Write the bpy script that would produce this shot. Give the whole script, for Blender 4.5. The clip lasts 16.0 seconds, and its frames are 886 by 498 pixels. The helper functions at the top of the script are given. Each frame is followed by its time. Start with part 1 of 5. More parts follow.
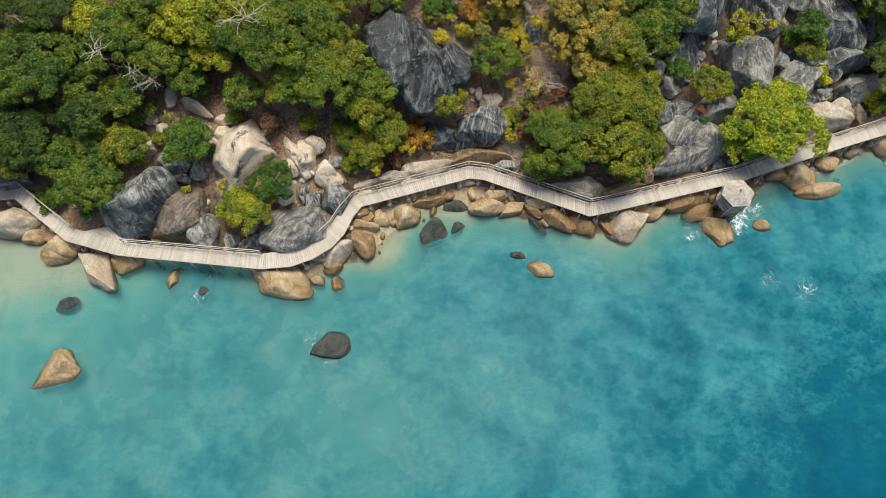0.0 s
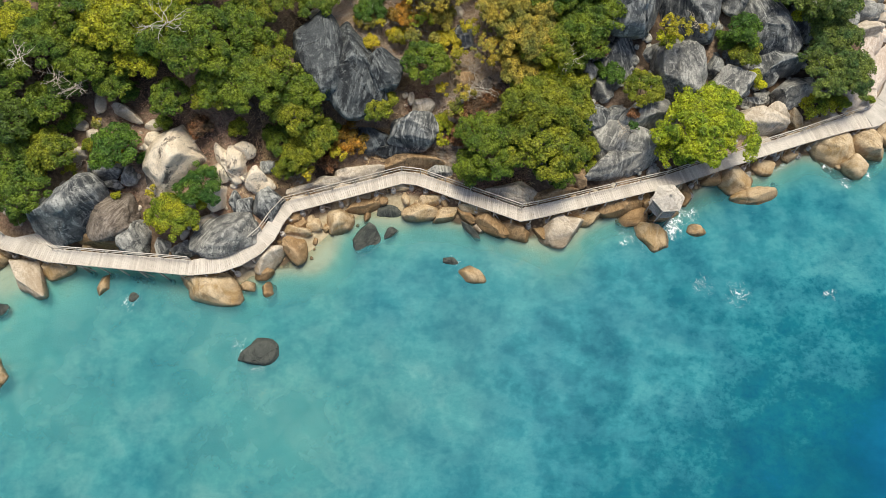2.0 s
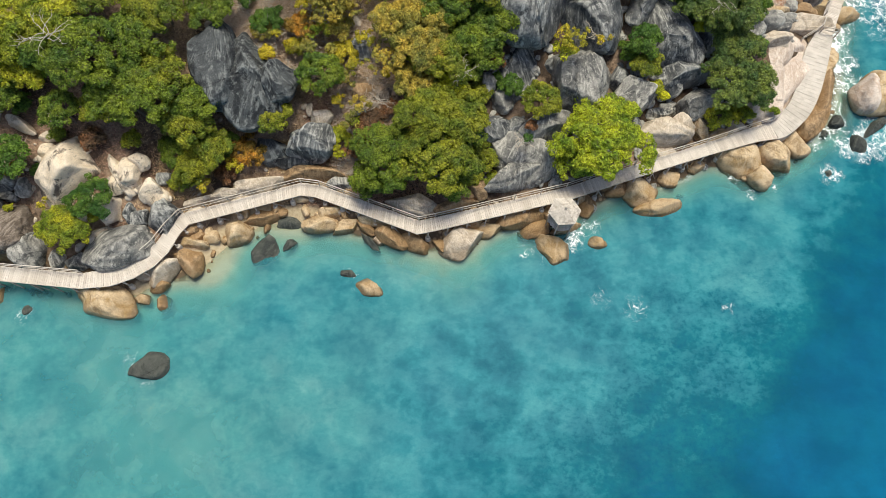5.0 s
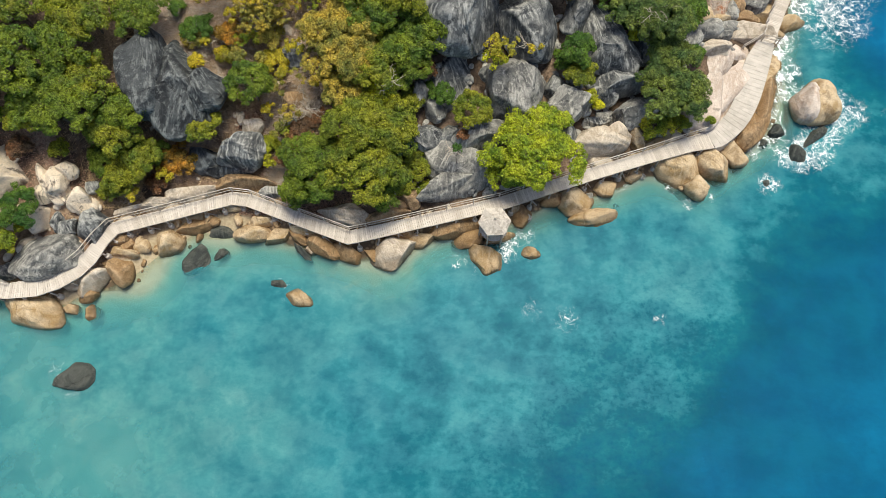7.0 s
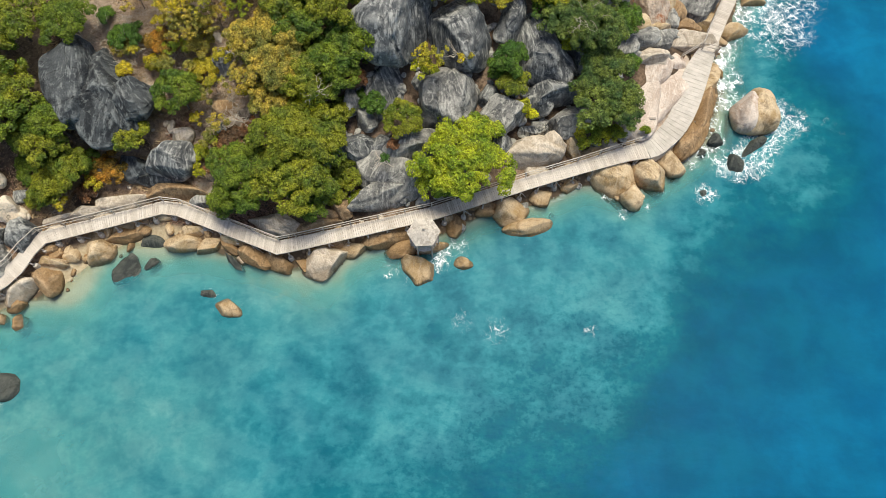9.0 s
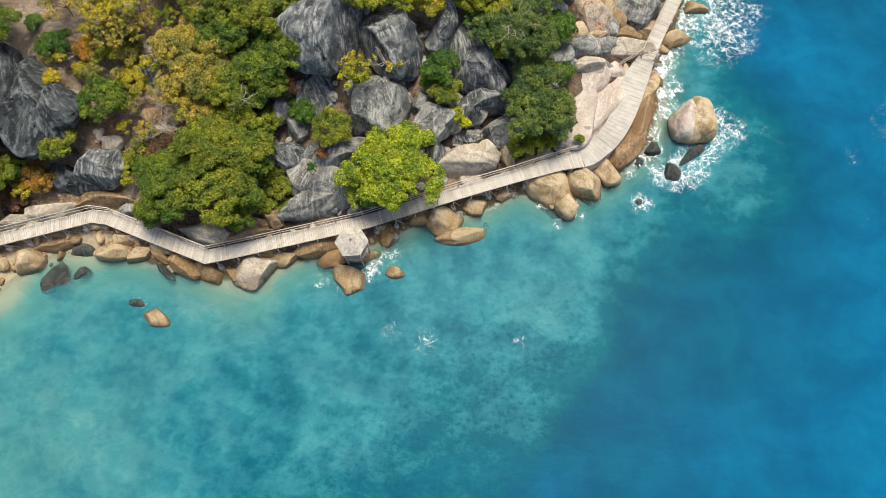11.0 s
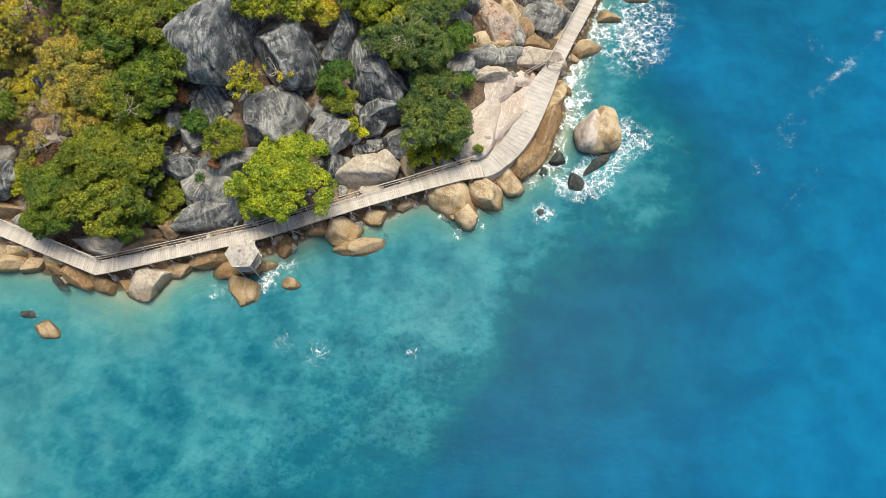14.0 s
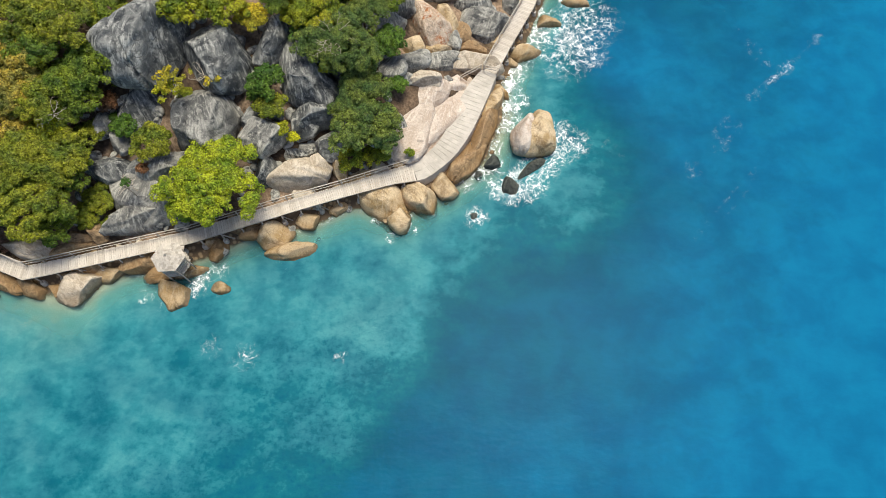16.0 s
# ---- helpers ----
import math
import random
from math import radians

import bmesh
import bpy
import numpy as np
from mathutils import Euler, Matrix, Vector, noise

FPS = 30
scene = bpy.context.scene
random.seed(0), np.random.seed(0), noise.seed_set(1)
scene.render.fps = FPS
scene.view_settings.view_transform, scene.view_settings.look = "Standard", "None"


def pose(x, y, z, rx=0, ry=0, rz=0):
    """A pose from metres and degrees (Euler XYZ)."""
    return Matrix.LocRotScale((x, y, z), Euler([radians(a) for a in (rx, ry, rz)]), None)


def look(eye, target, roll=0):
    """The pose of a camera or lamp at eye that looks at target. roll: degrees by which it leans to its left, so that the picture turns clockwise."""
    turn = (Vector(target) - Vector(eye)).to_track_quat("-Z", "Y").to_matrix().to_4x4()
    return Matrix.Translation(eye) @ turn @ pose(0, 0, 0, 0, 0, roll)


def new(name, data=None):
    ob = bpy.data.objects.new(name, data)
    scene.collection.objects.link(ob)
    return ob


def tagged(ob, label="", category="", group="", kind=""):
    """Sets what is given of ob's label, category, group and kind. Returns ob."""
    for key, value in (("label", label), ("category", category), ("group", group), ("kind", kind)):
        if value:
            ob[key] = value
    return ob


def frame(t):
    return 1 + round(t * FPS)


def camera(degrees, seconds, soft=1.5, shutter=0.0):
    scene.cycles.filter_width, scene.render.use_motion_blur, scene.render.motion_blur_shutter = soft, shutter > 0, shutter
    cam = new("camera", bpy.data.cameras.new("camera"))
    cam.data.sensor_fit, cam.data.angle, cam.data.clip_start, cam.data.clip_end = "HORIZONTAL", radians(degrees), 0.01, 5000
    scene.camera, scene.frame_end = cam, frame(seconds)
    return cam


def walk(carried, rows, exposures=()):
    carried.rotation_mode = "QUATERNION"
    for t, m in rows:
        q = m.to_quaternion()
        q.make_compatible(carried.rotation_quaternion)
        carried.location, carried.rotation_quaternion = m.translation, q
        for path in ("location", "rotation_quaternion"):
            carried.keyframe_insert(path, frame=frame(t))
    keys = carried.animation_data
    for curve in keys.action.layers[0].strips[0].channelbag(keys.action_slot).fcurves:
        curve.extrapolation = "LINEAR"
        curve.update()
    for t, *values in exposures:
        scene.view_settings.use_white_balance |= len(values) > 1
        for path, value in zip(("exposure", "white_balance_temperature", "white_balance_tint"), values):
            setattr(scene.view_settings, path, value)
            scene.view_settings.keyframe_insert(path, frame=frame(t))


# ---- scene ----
cam = camera(72.0, 16.0, soft=0.6)
PATH = [
    (0.0, 2.500, 0.150, 51.868, 20.684, 0.361, 0.000),
    (1.0, 5.603, 0.400, 51.862, 20.656, 0.425, -0.058),
    (2.0, 8.690, 0.741, 51.854, 20.608, 0.466, -0.084),
    (3.0, 11.762, 1.157, 51.842, 20.545, 0.486, -0.084),
    (4.0, 14.821, 1.631, 51.828, 20.474, 0.489, -0.062),
    (5.0, 17.867, 2.146, 51.811, 20.401, 0.475, -0.024),
    (6.0, 20.901, 2.686, 51.792, 20.331, 0.448, 0.024),
    (7.0, 23.926, 3.234, 51.769, 20.271, 0.409, 0.078),
    (8.0, 26.942, 3.772, 51.744, 20.226, 0.361, 0.132),
    (9.0, 29.950, 4.285, 51.717, 20.203, 0.305, 0.180),
    (10.0, 32.952, 4.755, 51.686, 20.207, 0.244, 0.218),
    (11.0, 35.948, 5.166, 51.653, 20.245, 0.180, 0.240),
    (12.0, 38.941, 5.500, 51.617, 20.321, 0.115, 0.240),
    (13.0, 41.930, 5.742, 51.579, 20.443, 0.052, 0.213),
    (14.0, 44.918, 5.874, 51.538, 20.616, -0.008, 0.155),
    (15.0, 47.905, 5.879, 51.495, 20.846, -0.062, 0.059),
    (16.0, 50.893, 5.741, 51.449, 21.140, -0.108, -0.080),
]
walk(cam, [(t, pose(*place)) for t, *place in PATH], [(0.0, -0.18), (0.3, 0.0), (16.0, 0.0)])

# ---- daylight: a high, veiled sun, and the sky ----
SUN_TURN, SUN_HEIGHT = radians(20), radians(75)
world = bpy.data.worlds.new("world")
scene.world = world
world.use_nodes = True
sky = world.node_tree.nodes.new("ShaderNodeTexSky")
sky.sky_type, sky.sun_disc = "NISHITA", False
sky.sun_elevation, sky.sun_rotation = SUN_HEIGHT, SUN_TURN
sky.air_density, sky.dust_density = 0.8, 2.5
backing = world.node_tree.nodes["Background"]
backing.inputs["Strength"].default_value = 0.15
world.node_tree.links.new(sky.outputs[0], backing.inputs["Color"])
sun = new("sun", bpy.data.lights.new("sun", "SUN"))
sun.data.energy, sun.data.angle, sun.data.color = 3.85, radians(26.0), (1.0, 0.955, 0.79)
towards = Vector((math.sin(SUN_TURN) * math.cos(SUN_HEIGHT), math.cos(SUN_TURN) * math.cos(SUN_HEIGHT), math.sin(SUN_HEIGHT)))
sun.matrix_world = look(towards * 300, (0, 0, 0))

# ---- materials ----
class Shade:
    """A node material under construction; each method adds a node and returns its output."""

    def __init__(self, name):
        self.mat = bpy.data.materials.new(name)
        self.mat.use_nodes = True
        self.tree = self.mat.node_tree
        self.bsdf = self.tree.nodes["Principled BSDF"]

    def node(self, kind, **values):
        n = self.tree.nodes.new(kind)
        for key, value in values.items():
            setattr(n, key, value)
        return n

    def put(self, socket, value):
        if isinstance(value, bpy.types.NodeSocket):
            self.tree.links.new(value, socket)
        elif isinstance(value, tuple) and len(value) == 3 and socket.type == "RGBA":
            socket.default_value = (*value, 1)
        else:
            socket.default_value = value

    def spot(self, scale=(1, 1, 1), own=False, turn=(0, 0, 0)):
        """Coordinates in metres: of the world, or of the thing itself."""
        source = self.node("ShaderNodeTexCoord").outputs["Object"] if own else self.node("ShaderNodeNewGeometry").outputs["Position"]
        m = self.node("ShaderNodeMapping")
        self.put(m.inputs["Vector"], source)
        m.inputs["Scale"].default_value = scale
        m.inputs["Rotation"].default_value = turn
        return m.outputs[0]

    def noise(self, scale, where=None, detail=5.0, rough=0.55, warp=0.0):
        n = self.node("ShaderNodeTexNoise")
        self.put(n.inputs["Vector"], where or self.spot())
        n.inputs["Scale"].default_value, n.inputs["Detail"].default_value = scale, detail
        n.inputs["Roughness"].default_value, n.inputs["Distortion"].default_value = rough, warp
        return n.outputs["Fac"]

    def cells(self, scale, where=None, feature="DISTANCE_TO_EDGE"):
        n = self.node("ShaderNodeTexVoronoi", feature=feature)
        self.put(n.inputs["Vector"], where or self.spot())
        n.inputs["Scale"].default_value = scale
        return n.outputs["Distance"]

    def span(self, value, low, high, to_low=0.0, to_high=1.0):
        n = self.node("ShaderNodeMapRange", interpolation_type="SMOOTHSTEP")
        for key, v in zip(("Value", "From Min", "From Max", "To Min", "To Max"), (value, low, high, to_low, to_high)):
            self.put(n.inputs[key], v)
        return n.outputs["Result"]

    def sums(self, kind, a, b):
        n = self.node("ShaderNodeMath", operation=kind)
        self.put(n.inputs[0], a)
        self.put(n.inputs[1], b)
        return n.outputs[0]

    def mix(self, fac, a, b, kind="MIX"):
        n = self.node("ShaderNodeMix", data_type="RGBA", blend_type=kind)
        self.put(n.inputs[0], fac)
        self.put(n.inputs[6], a)
        self.put(n.inputs[7], b)
        return n.outputs[2]

    def height(self):
        n = self.node("ShaderNodeSeparateXYZ")
        self.put(n.inputs[0], self.node("ShaderNodeNewGeometry").outputs["Position"])
        return n.outputs[2]

    def chance(self, island=False):
        return self.node("ShaderNodeNewGeometry").outputs["Random Per Island"] if island else self.node("ShaderNodeObjectInfo").outputs["Random"]

    def finish(self, colour, rough=0.85, bump=None, strength=0.5, distance=0.05, gloss=0.3):
        self.put(self.bsdf.inputs["Base Color"], colour)
        self.put(self.bsdf.inputs["Roughness"], rough)
        self.bsdf.inputs["Specular IOR Level"].default_value = gloss
        if bump is not None:
            n = self.node("ShaderNodeBump")
            n.inputs["Strength"].default_value, n.inputs["Distance"].default_value = strength, distance
            self.put(n.inputs["Height"], bump)
            self.put(self.bsdf.inputs["Normal"], n.outputs[0])
        return self.mat


def rock_material(name, body, light, stain, streaks=0.5, stains=0.5, wet=True, grainy=0.6, patchy=0.55, blotch=0.95, specks=0.45, joints=0.2, relief_depth=0.14):
    """Weathered granite: grain, run-off streaks, lichen stains, hairline joints and, by the sea, a tide band."""
    s = Shade(name)
    offset = s.node("ShaderNodeVectorMath", operation="ADD")
    s.put(offset.inputs[0], s.node("ShaderNodeTexCoord").outputs["Object"])
    shift = s.node("ShaderNodeCombineXYZ")
    s.put(shift.inputs[0], s.sums("MULTIPLY", s.chance(), 90.0))
    s.put(offset.inputs[1], shift.outputs[0])
    here = offset.outputs[0]
    warp = s.node("ShaderNodeTexNoise")
    warp.inputs["Scale"].default_value, warp.inputs["Detail"].default_value = 0.7, 4
    s.put(warp.inputs["Vector"], here)
    bend = s.node("ShaderNodeVectorMath", operation="SCALE")
    s.put(bend.inputs[0], warp.outputs["Color"])
    bend.inputs["Scale"].default_value = 1.8
    bent = s.node("ShaderNodeVectorMath", operation="ADD")
    s.put(bent.inputs[0], here)
    s.put(bent.inputs[1], bend.outputs[0])
    # run-off streaks: they fan out a little as they run down the slope
    flat = s.node("ShaderNodeVectorMath", operation="MULTIPLY")
    s.put(flat.inputs[0], s.node("ShaderNodeTexCoord").outputs["Object"])
    flat.inputs[1].default_value = (1, 1, 0)
    crest = s.node("ShaderNodeVectorMath", operation="ADD")
    s.put(crest.inputs[0], flat.outputs[0])
    lean = s.node("ShaderNodeCombineXYZ")
    s.put(lean.inputs[0], s.sums("MULTIPLY", s.sums("SUBTRACT", s.chance(), 0.5), 7.0))
    s.put(lean.inputs[1], -5.0)
    s.put(crest.inputs[1], lean.outputs[0])
    fan = s.node("ShaderNodeVectorMath", operation="NORMALIZE")
    s.put(fan.inputs[0], crest.outputs[0])
    slow = s.node("ShaderNodeVectorMath", operation="SCALE")
    s.put(slow.inputs[0], bent.outputs[0])
    slow.inputs["Scale"].default_value = 0.028
    spread = s.node("ShaderNodeVectorMath", operation="ADD")
    s.put(spread.inputs[0], fan.outputs[0])
    s.put(spread.inputs[1], slow.outputs[0])
    broad = s.noise(0.6, here, 4, 0.6, 0.6)
    streak = s.noise(24.0, spread.outputs[0], 5, 0.62, 0.3)
    blot = s.noise(blotch, here, 9, 0.72, 1.0)
    speck = s.noise(3.2, here, 6, 0.75)
    crust = s.sums("MULTIPLY", s.span(s.noise(1.7, bent.outputs[0], 8, 0.78), 0.545, 0.60), s.span(s.noise(0.4, here, 3, 0.6), 0.40, 0.55))
    grain = s.noise(9.0, here, 5, 0.75)
    colour = s.mix(s.span(broad, 0.36, 0.64), body, s.mix(patchy, body, light))
    runs = s.sums("MULTIPLY", s.span(streak, 0.47, 0.62), s.span(s.noise(0.34, bent.outputs[0], 6, 0.7), 0.42, 0.54, 0.0, 1.0))
    colour = s.mix(s.sums("MULTIPLY", runs, streaks), colour, light)
    colour = s.mix(s.sums("MULTIPLY", s.span(blot, 0.53 if stains < 0.92 else 0.475, 0.59 if stains < 0.92 else 0.51), stains), colour, stain)
    colour = s.mix(s.sums("MULTIPLY", s.span(speck, 0.56, 0.66), specks), colour, stain)
    colour = s.mix(grainy, colour, s.mix(s.span(grain, 0.34, 0.66), (0.30, 0.30, 0.30), (1.25, 1.25, 1.25)), "MULTIPLY")
    colour = s.mix(s.sums("MULTIPLY", crust, 0.7 * streaks), colour, light)
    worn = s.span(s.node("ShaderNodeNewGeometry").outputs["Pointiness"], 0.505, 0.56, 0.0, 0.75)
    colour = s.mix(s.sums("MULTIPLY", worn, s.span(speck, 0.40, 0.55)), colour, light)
    joint = s.span(s.cells(0.22, bent.outputs[0]), 0.0, 0.011, 1.0, 0.0)
    colour = s.mix(s.sums("MULTIPLY", joint, s.span(broad, 0.42, 0.5, 0.0, joints)), colour, (0.03, 0.026, 0.022))
    rough = 0.85
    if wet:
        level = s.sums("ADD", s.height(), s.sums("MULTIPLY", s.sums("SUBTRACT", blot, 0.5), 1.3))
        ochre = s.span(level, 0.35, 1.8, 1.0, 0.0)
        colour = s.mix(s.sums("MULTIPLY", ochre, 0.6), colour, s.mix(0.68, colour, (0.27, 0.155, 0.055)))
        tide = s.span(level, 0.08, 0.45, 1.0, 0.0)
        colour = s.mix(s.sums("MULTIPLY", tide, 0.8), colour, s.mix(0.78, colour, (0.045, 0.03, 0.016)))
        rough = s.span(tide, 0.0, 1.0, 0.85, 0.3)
    relief = s.sums("ADD", s.sums("MULTIPLY", grain, 0.45), s.sums("ADD", s.sums("MULTIPLY", streak, 0.9), s.sums("SUBTRACT", s.sums("MULTIPLY", speck, 0.6), s.sums("MULTIPLY", joint, joints * 2.0))))
    return s.finish(colour, rough, relief, 0.9, relief_depth)


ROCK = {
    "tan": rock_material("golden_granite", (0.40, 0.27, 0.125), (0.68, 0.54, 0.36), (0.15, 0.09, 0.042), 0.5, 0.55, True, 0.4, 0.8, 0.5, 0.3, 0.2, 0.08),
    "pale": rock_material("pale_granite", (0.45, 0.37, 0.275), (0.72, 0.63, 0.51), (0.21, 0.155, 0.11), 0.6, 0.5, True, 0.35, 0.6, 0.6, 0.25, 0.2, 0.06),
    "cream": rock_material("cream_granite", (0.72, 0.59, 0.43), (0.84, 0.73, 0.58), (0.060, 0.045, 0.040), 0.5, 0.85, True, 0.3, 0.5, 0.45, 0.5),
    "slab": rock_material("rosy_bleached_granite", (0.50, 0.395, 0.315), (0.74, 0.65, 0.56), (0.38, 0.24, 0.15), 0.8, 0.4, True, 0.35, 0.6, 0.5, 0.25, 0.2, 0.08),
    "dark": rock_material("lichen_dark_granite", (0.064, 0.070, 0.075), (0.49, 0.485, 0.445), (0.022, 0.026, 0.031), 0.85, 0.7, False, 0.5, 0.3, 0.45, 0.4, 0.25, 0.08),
    # darker body than the dark granite, to carry the cliff's overhang and tree shade
    "black": rock_material("shade_darkened_granite", (0.036, 0.041, 0.046), (0.27, 0.285, 0.27), (0.012, 0.014, 0.017), 0.6, 0.85, False, 0.5, 0.2, 0.35, 0.3, 0.4, 0.08),
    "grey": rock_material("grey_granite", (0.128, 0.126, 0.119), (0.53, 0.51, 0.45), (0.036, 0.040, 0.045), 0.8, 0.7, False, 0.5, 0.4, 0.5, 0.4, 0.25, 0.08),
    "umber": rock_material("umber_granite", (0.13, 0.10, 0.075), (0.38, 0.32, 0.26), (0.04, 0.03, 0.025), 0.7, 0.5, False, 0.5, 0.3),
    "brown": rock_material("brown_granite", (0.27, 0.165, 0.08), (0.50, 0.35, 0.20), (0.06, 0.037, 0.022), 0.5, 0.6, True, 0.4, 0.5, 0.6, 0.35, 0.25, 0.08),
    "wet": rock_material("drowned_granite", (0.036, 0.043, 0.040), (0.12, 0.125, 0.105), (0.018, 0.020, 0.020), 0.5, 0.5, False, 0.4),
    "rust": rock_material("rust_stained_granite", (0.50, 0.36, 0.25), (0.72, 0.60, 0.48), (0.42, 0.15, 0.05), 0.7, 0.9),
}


def wood_material(name, low, high, bleached):
    s = Shade(name)
    grain = s.noise(9.0, s.spot((1, 1, 1)), 5, 0.65)
    blot = s.noise(0.45, s.spot(), 4, 0.6)
    colour = s.mix(s.chance(), low, high)
    colour = s.mix(s.sums("MULTIPLY", s.span(blot, 0.45, 0.65), 0.6), colour, bleached)
    colour = s.mix(0.45, colour, s.mix(s.span(grain, 0.3, 0.7), (0.45, 0.43, 0.40), (1, 1, 1)), "MULTIPLY")
    return s.finish(colour, 0.85, grain, 0.4, 0.02)


WOOD = wood_material("weathered_decking", (0.52, 0.455, 0.38), (0.71, 0.64, 0.555), (0.71, 0.65, 0.575))
TIMBER = wood_material("grey_timber", (0.30, 0.25, 0.20), (0.44, 0.38, 0.32), (0.55, 0.50, 0.45))
RAIL = wood_material("bleached_rail_timber", (0.48, 0.43, 0.36), (0.58, 0.52, 0.45), (0.66, 0.61, 0.54))
BARK = wood_material("bark", (0.12, 0.09, 0.065), (0.19, 0.15, 0.11), (0.24, 0.21, 0.17))
DEADWOOD = wood_material("bleached_dead_wood", (0.48, 0.41, 0.33), (0.62, 0.55, 0.45), (0.68, 0.62, 0.53))
SHINGLE = wood_material("silvered_shingles", (0.42, 0.375, 0.32), (0.68, 0.62, 0.54), (0.66, 0.61, 0.54))


def concrete_material():
    s = Shade("worn_concrete")
    grain, blot = s.noise(6.0, None, 6, 0.7), s.noise(0.7, None, 5, 0.65)
    colour = s.mix(s.span(blot, 0.35, 0.65), (0.47, 0.425, 0.365), (0.63, 0.575, 0.505))
    colour = s.mix(s.sums("MULTIPLY", s.chance(), 0.3), colour, (0.44, 0.40, 0.345))
    colour = s.mix(0.4, colour, s.mix(grain, (0.5, 0.5, 0.5), (1, 1, 1)), "MULTIPLY")
    return s.finish(colour, 0.9, grain, 0.4, 0.02)


CONCRETE = concrete_material()

LEAF_COLOURS = {
    "deep": (0.057, 0.100, 0.019), "mid": (0.094, 0.153, 0.023), "green": (0.119, 0.175, 0.021), "fresh": (0.079, 0.153, 0.023),
    "olive": (0.172, 0.206, 0.022), "lime": (0.237, 0.270, 0.021), "bright": (0.250, 0.315, 0.024), "straw": (0.310, 0.270, 0.060),
    "yellow": (0.400, 0.320, 0.032), "gold": (0.480, 0.390, 0.022), "orange": (0.330, 0.185, 0.032), "feather": (0.116, 0.168, 0.043), "rust": (0.190, 0.100, 0.060),
}


def leaf_material(name, colour):
    """Leaves: each one its own tone, with drifts of younger and drier foliage over the crown."""
    s = Shade(name)
    drift = s.noise(0.55, s.spot(), 3, 0.6)
    warm = tuple(min(c * f, 0.6) for c, f in zip(colour, (1.75, 1.5, 1.0)))
    cool = tuple(c * f for c, f in zip(colour, (0.58, 0.78, 0.80)))
    base = s.mix(s.span(drift, 0.33, 0.67), cool, warm)
    base = s.mix(s.sums("MULTIPLY", s.chance(), 0.5), base, s.mix(0.5, base, warm))
    tone = s.span(s.chance(True), 0.0, 1.0, 0.5, 1.6)
    grey = s.node("ShaderNodeCombineXYZ")
    for k in range(3):
        s.put(grey.inputs[k], tone)
    base = s.mix(1.0, base, grey.outputs[0], "MULTIPLY")
    s.finish(base, 0.55, gloss=0.35)
    glow = s.node("ShaderNodeBsdfTranslucent")
    s.put(glow.inputs["Color"], base)
    both = s.node("ShaderNodeMixShader")
    both.inputs[0].default_value = 0.38
    s.put(both.inputs[1], s.bsdf.outputs[0])
    s.put(both.inputs[2], glow.outputs[0])
    s.put(s.tree.nodes["Material Output"].inputs["Surface"], both.outputs[0])
    return s.mat


LEAVES = {key: leaf_material(key + "_leaves", value) for key, value in LEAF_COLOURS.items()}


def ground_material():
    """Leaf litter and soil on the slope, sand at the water, sand with weed and stones on the seabed."""
    s = Shade("coast_ground")
    z = s.height()
    blot, fine, patch = s.noise(0.35, None, 6, 0.65, 0.5), s.noise(4.0, None, 7, 0.75), s.noise(0.16, None, 5, 0.6, 0.8)
    soil = s.mix(s.span(blot, 0.4, 0.62), (0.085, 0.060, 0.042), (0.23, 0.155, 0.10))
    soil = s.mix(s.span(patch, 0.46, 0.58), soil, (0.42, 0.30, 0.205))
    soil = s.mix(0.75, soil, s.mix(s.span(fine, 0.35, 0.65), (0.25, 0.22, 0.20), (1, 1, 1)), "MULTIPLY")
    sand = s.mix(s.span(fine, 0.3, 0.7), (0.36, 0.28, 0.17), (0.52, 0.43, 0.285))
    beach = s.node("ShaderNodeAttribute", attribute_name="beach").outputs["Fac"]
    gravel = s.mix(s.span(s.cells(2.2, None, "F1"), 0.2, 0.5), (0.34, 0.24, 0.14), (0.13, 0.09, 0.055))
    weed = s.span(s.noise(0.33, None, 8, 0.72, 0.6), 0.50, 0.60)
    bed = s.mix(s.sums("MULTIPLY", weed, 0.15), (0.50, 0.46, 0.36), (0.16, 0.19, 0.13))
    edge = s.sums("ADD", z, s.sums("MULTIPLY", s.sums("SUBTRACT", blot, 0.5), 0.7))
    low = s.mix(s.span(s.sums("ADD", beach, s.sums("MULTIPLY", s.sums("SUBTRACT", blot, 0.5), 0.8)), 0.3, 0.55), gravel, sand)
    colour = s.mix(s.span(edge, 0.55, 0.95), low, soil)
    brim = s.sums("ADD", z, s.sums("MULTIPLY", s.sums("SUBTRACT", blot, 0.5), 0.15))
    colour = s.mix(s.span(brim, -0.16, 0.02), bed, colour)
    return s.finish(colour, 0.95, s.sums("ADD", s.sums("MULTIPLY", fine, 0.6), blot), 0.8, 0.15)


GROUND = ground_material()


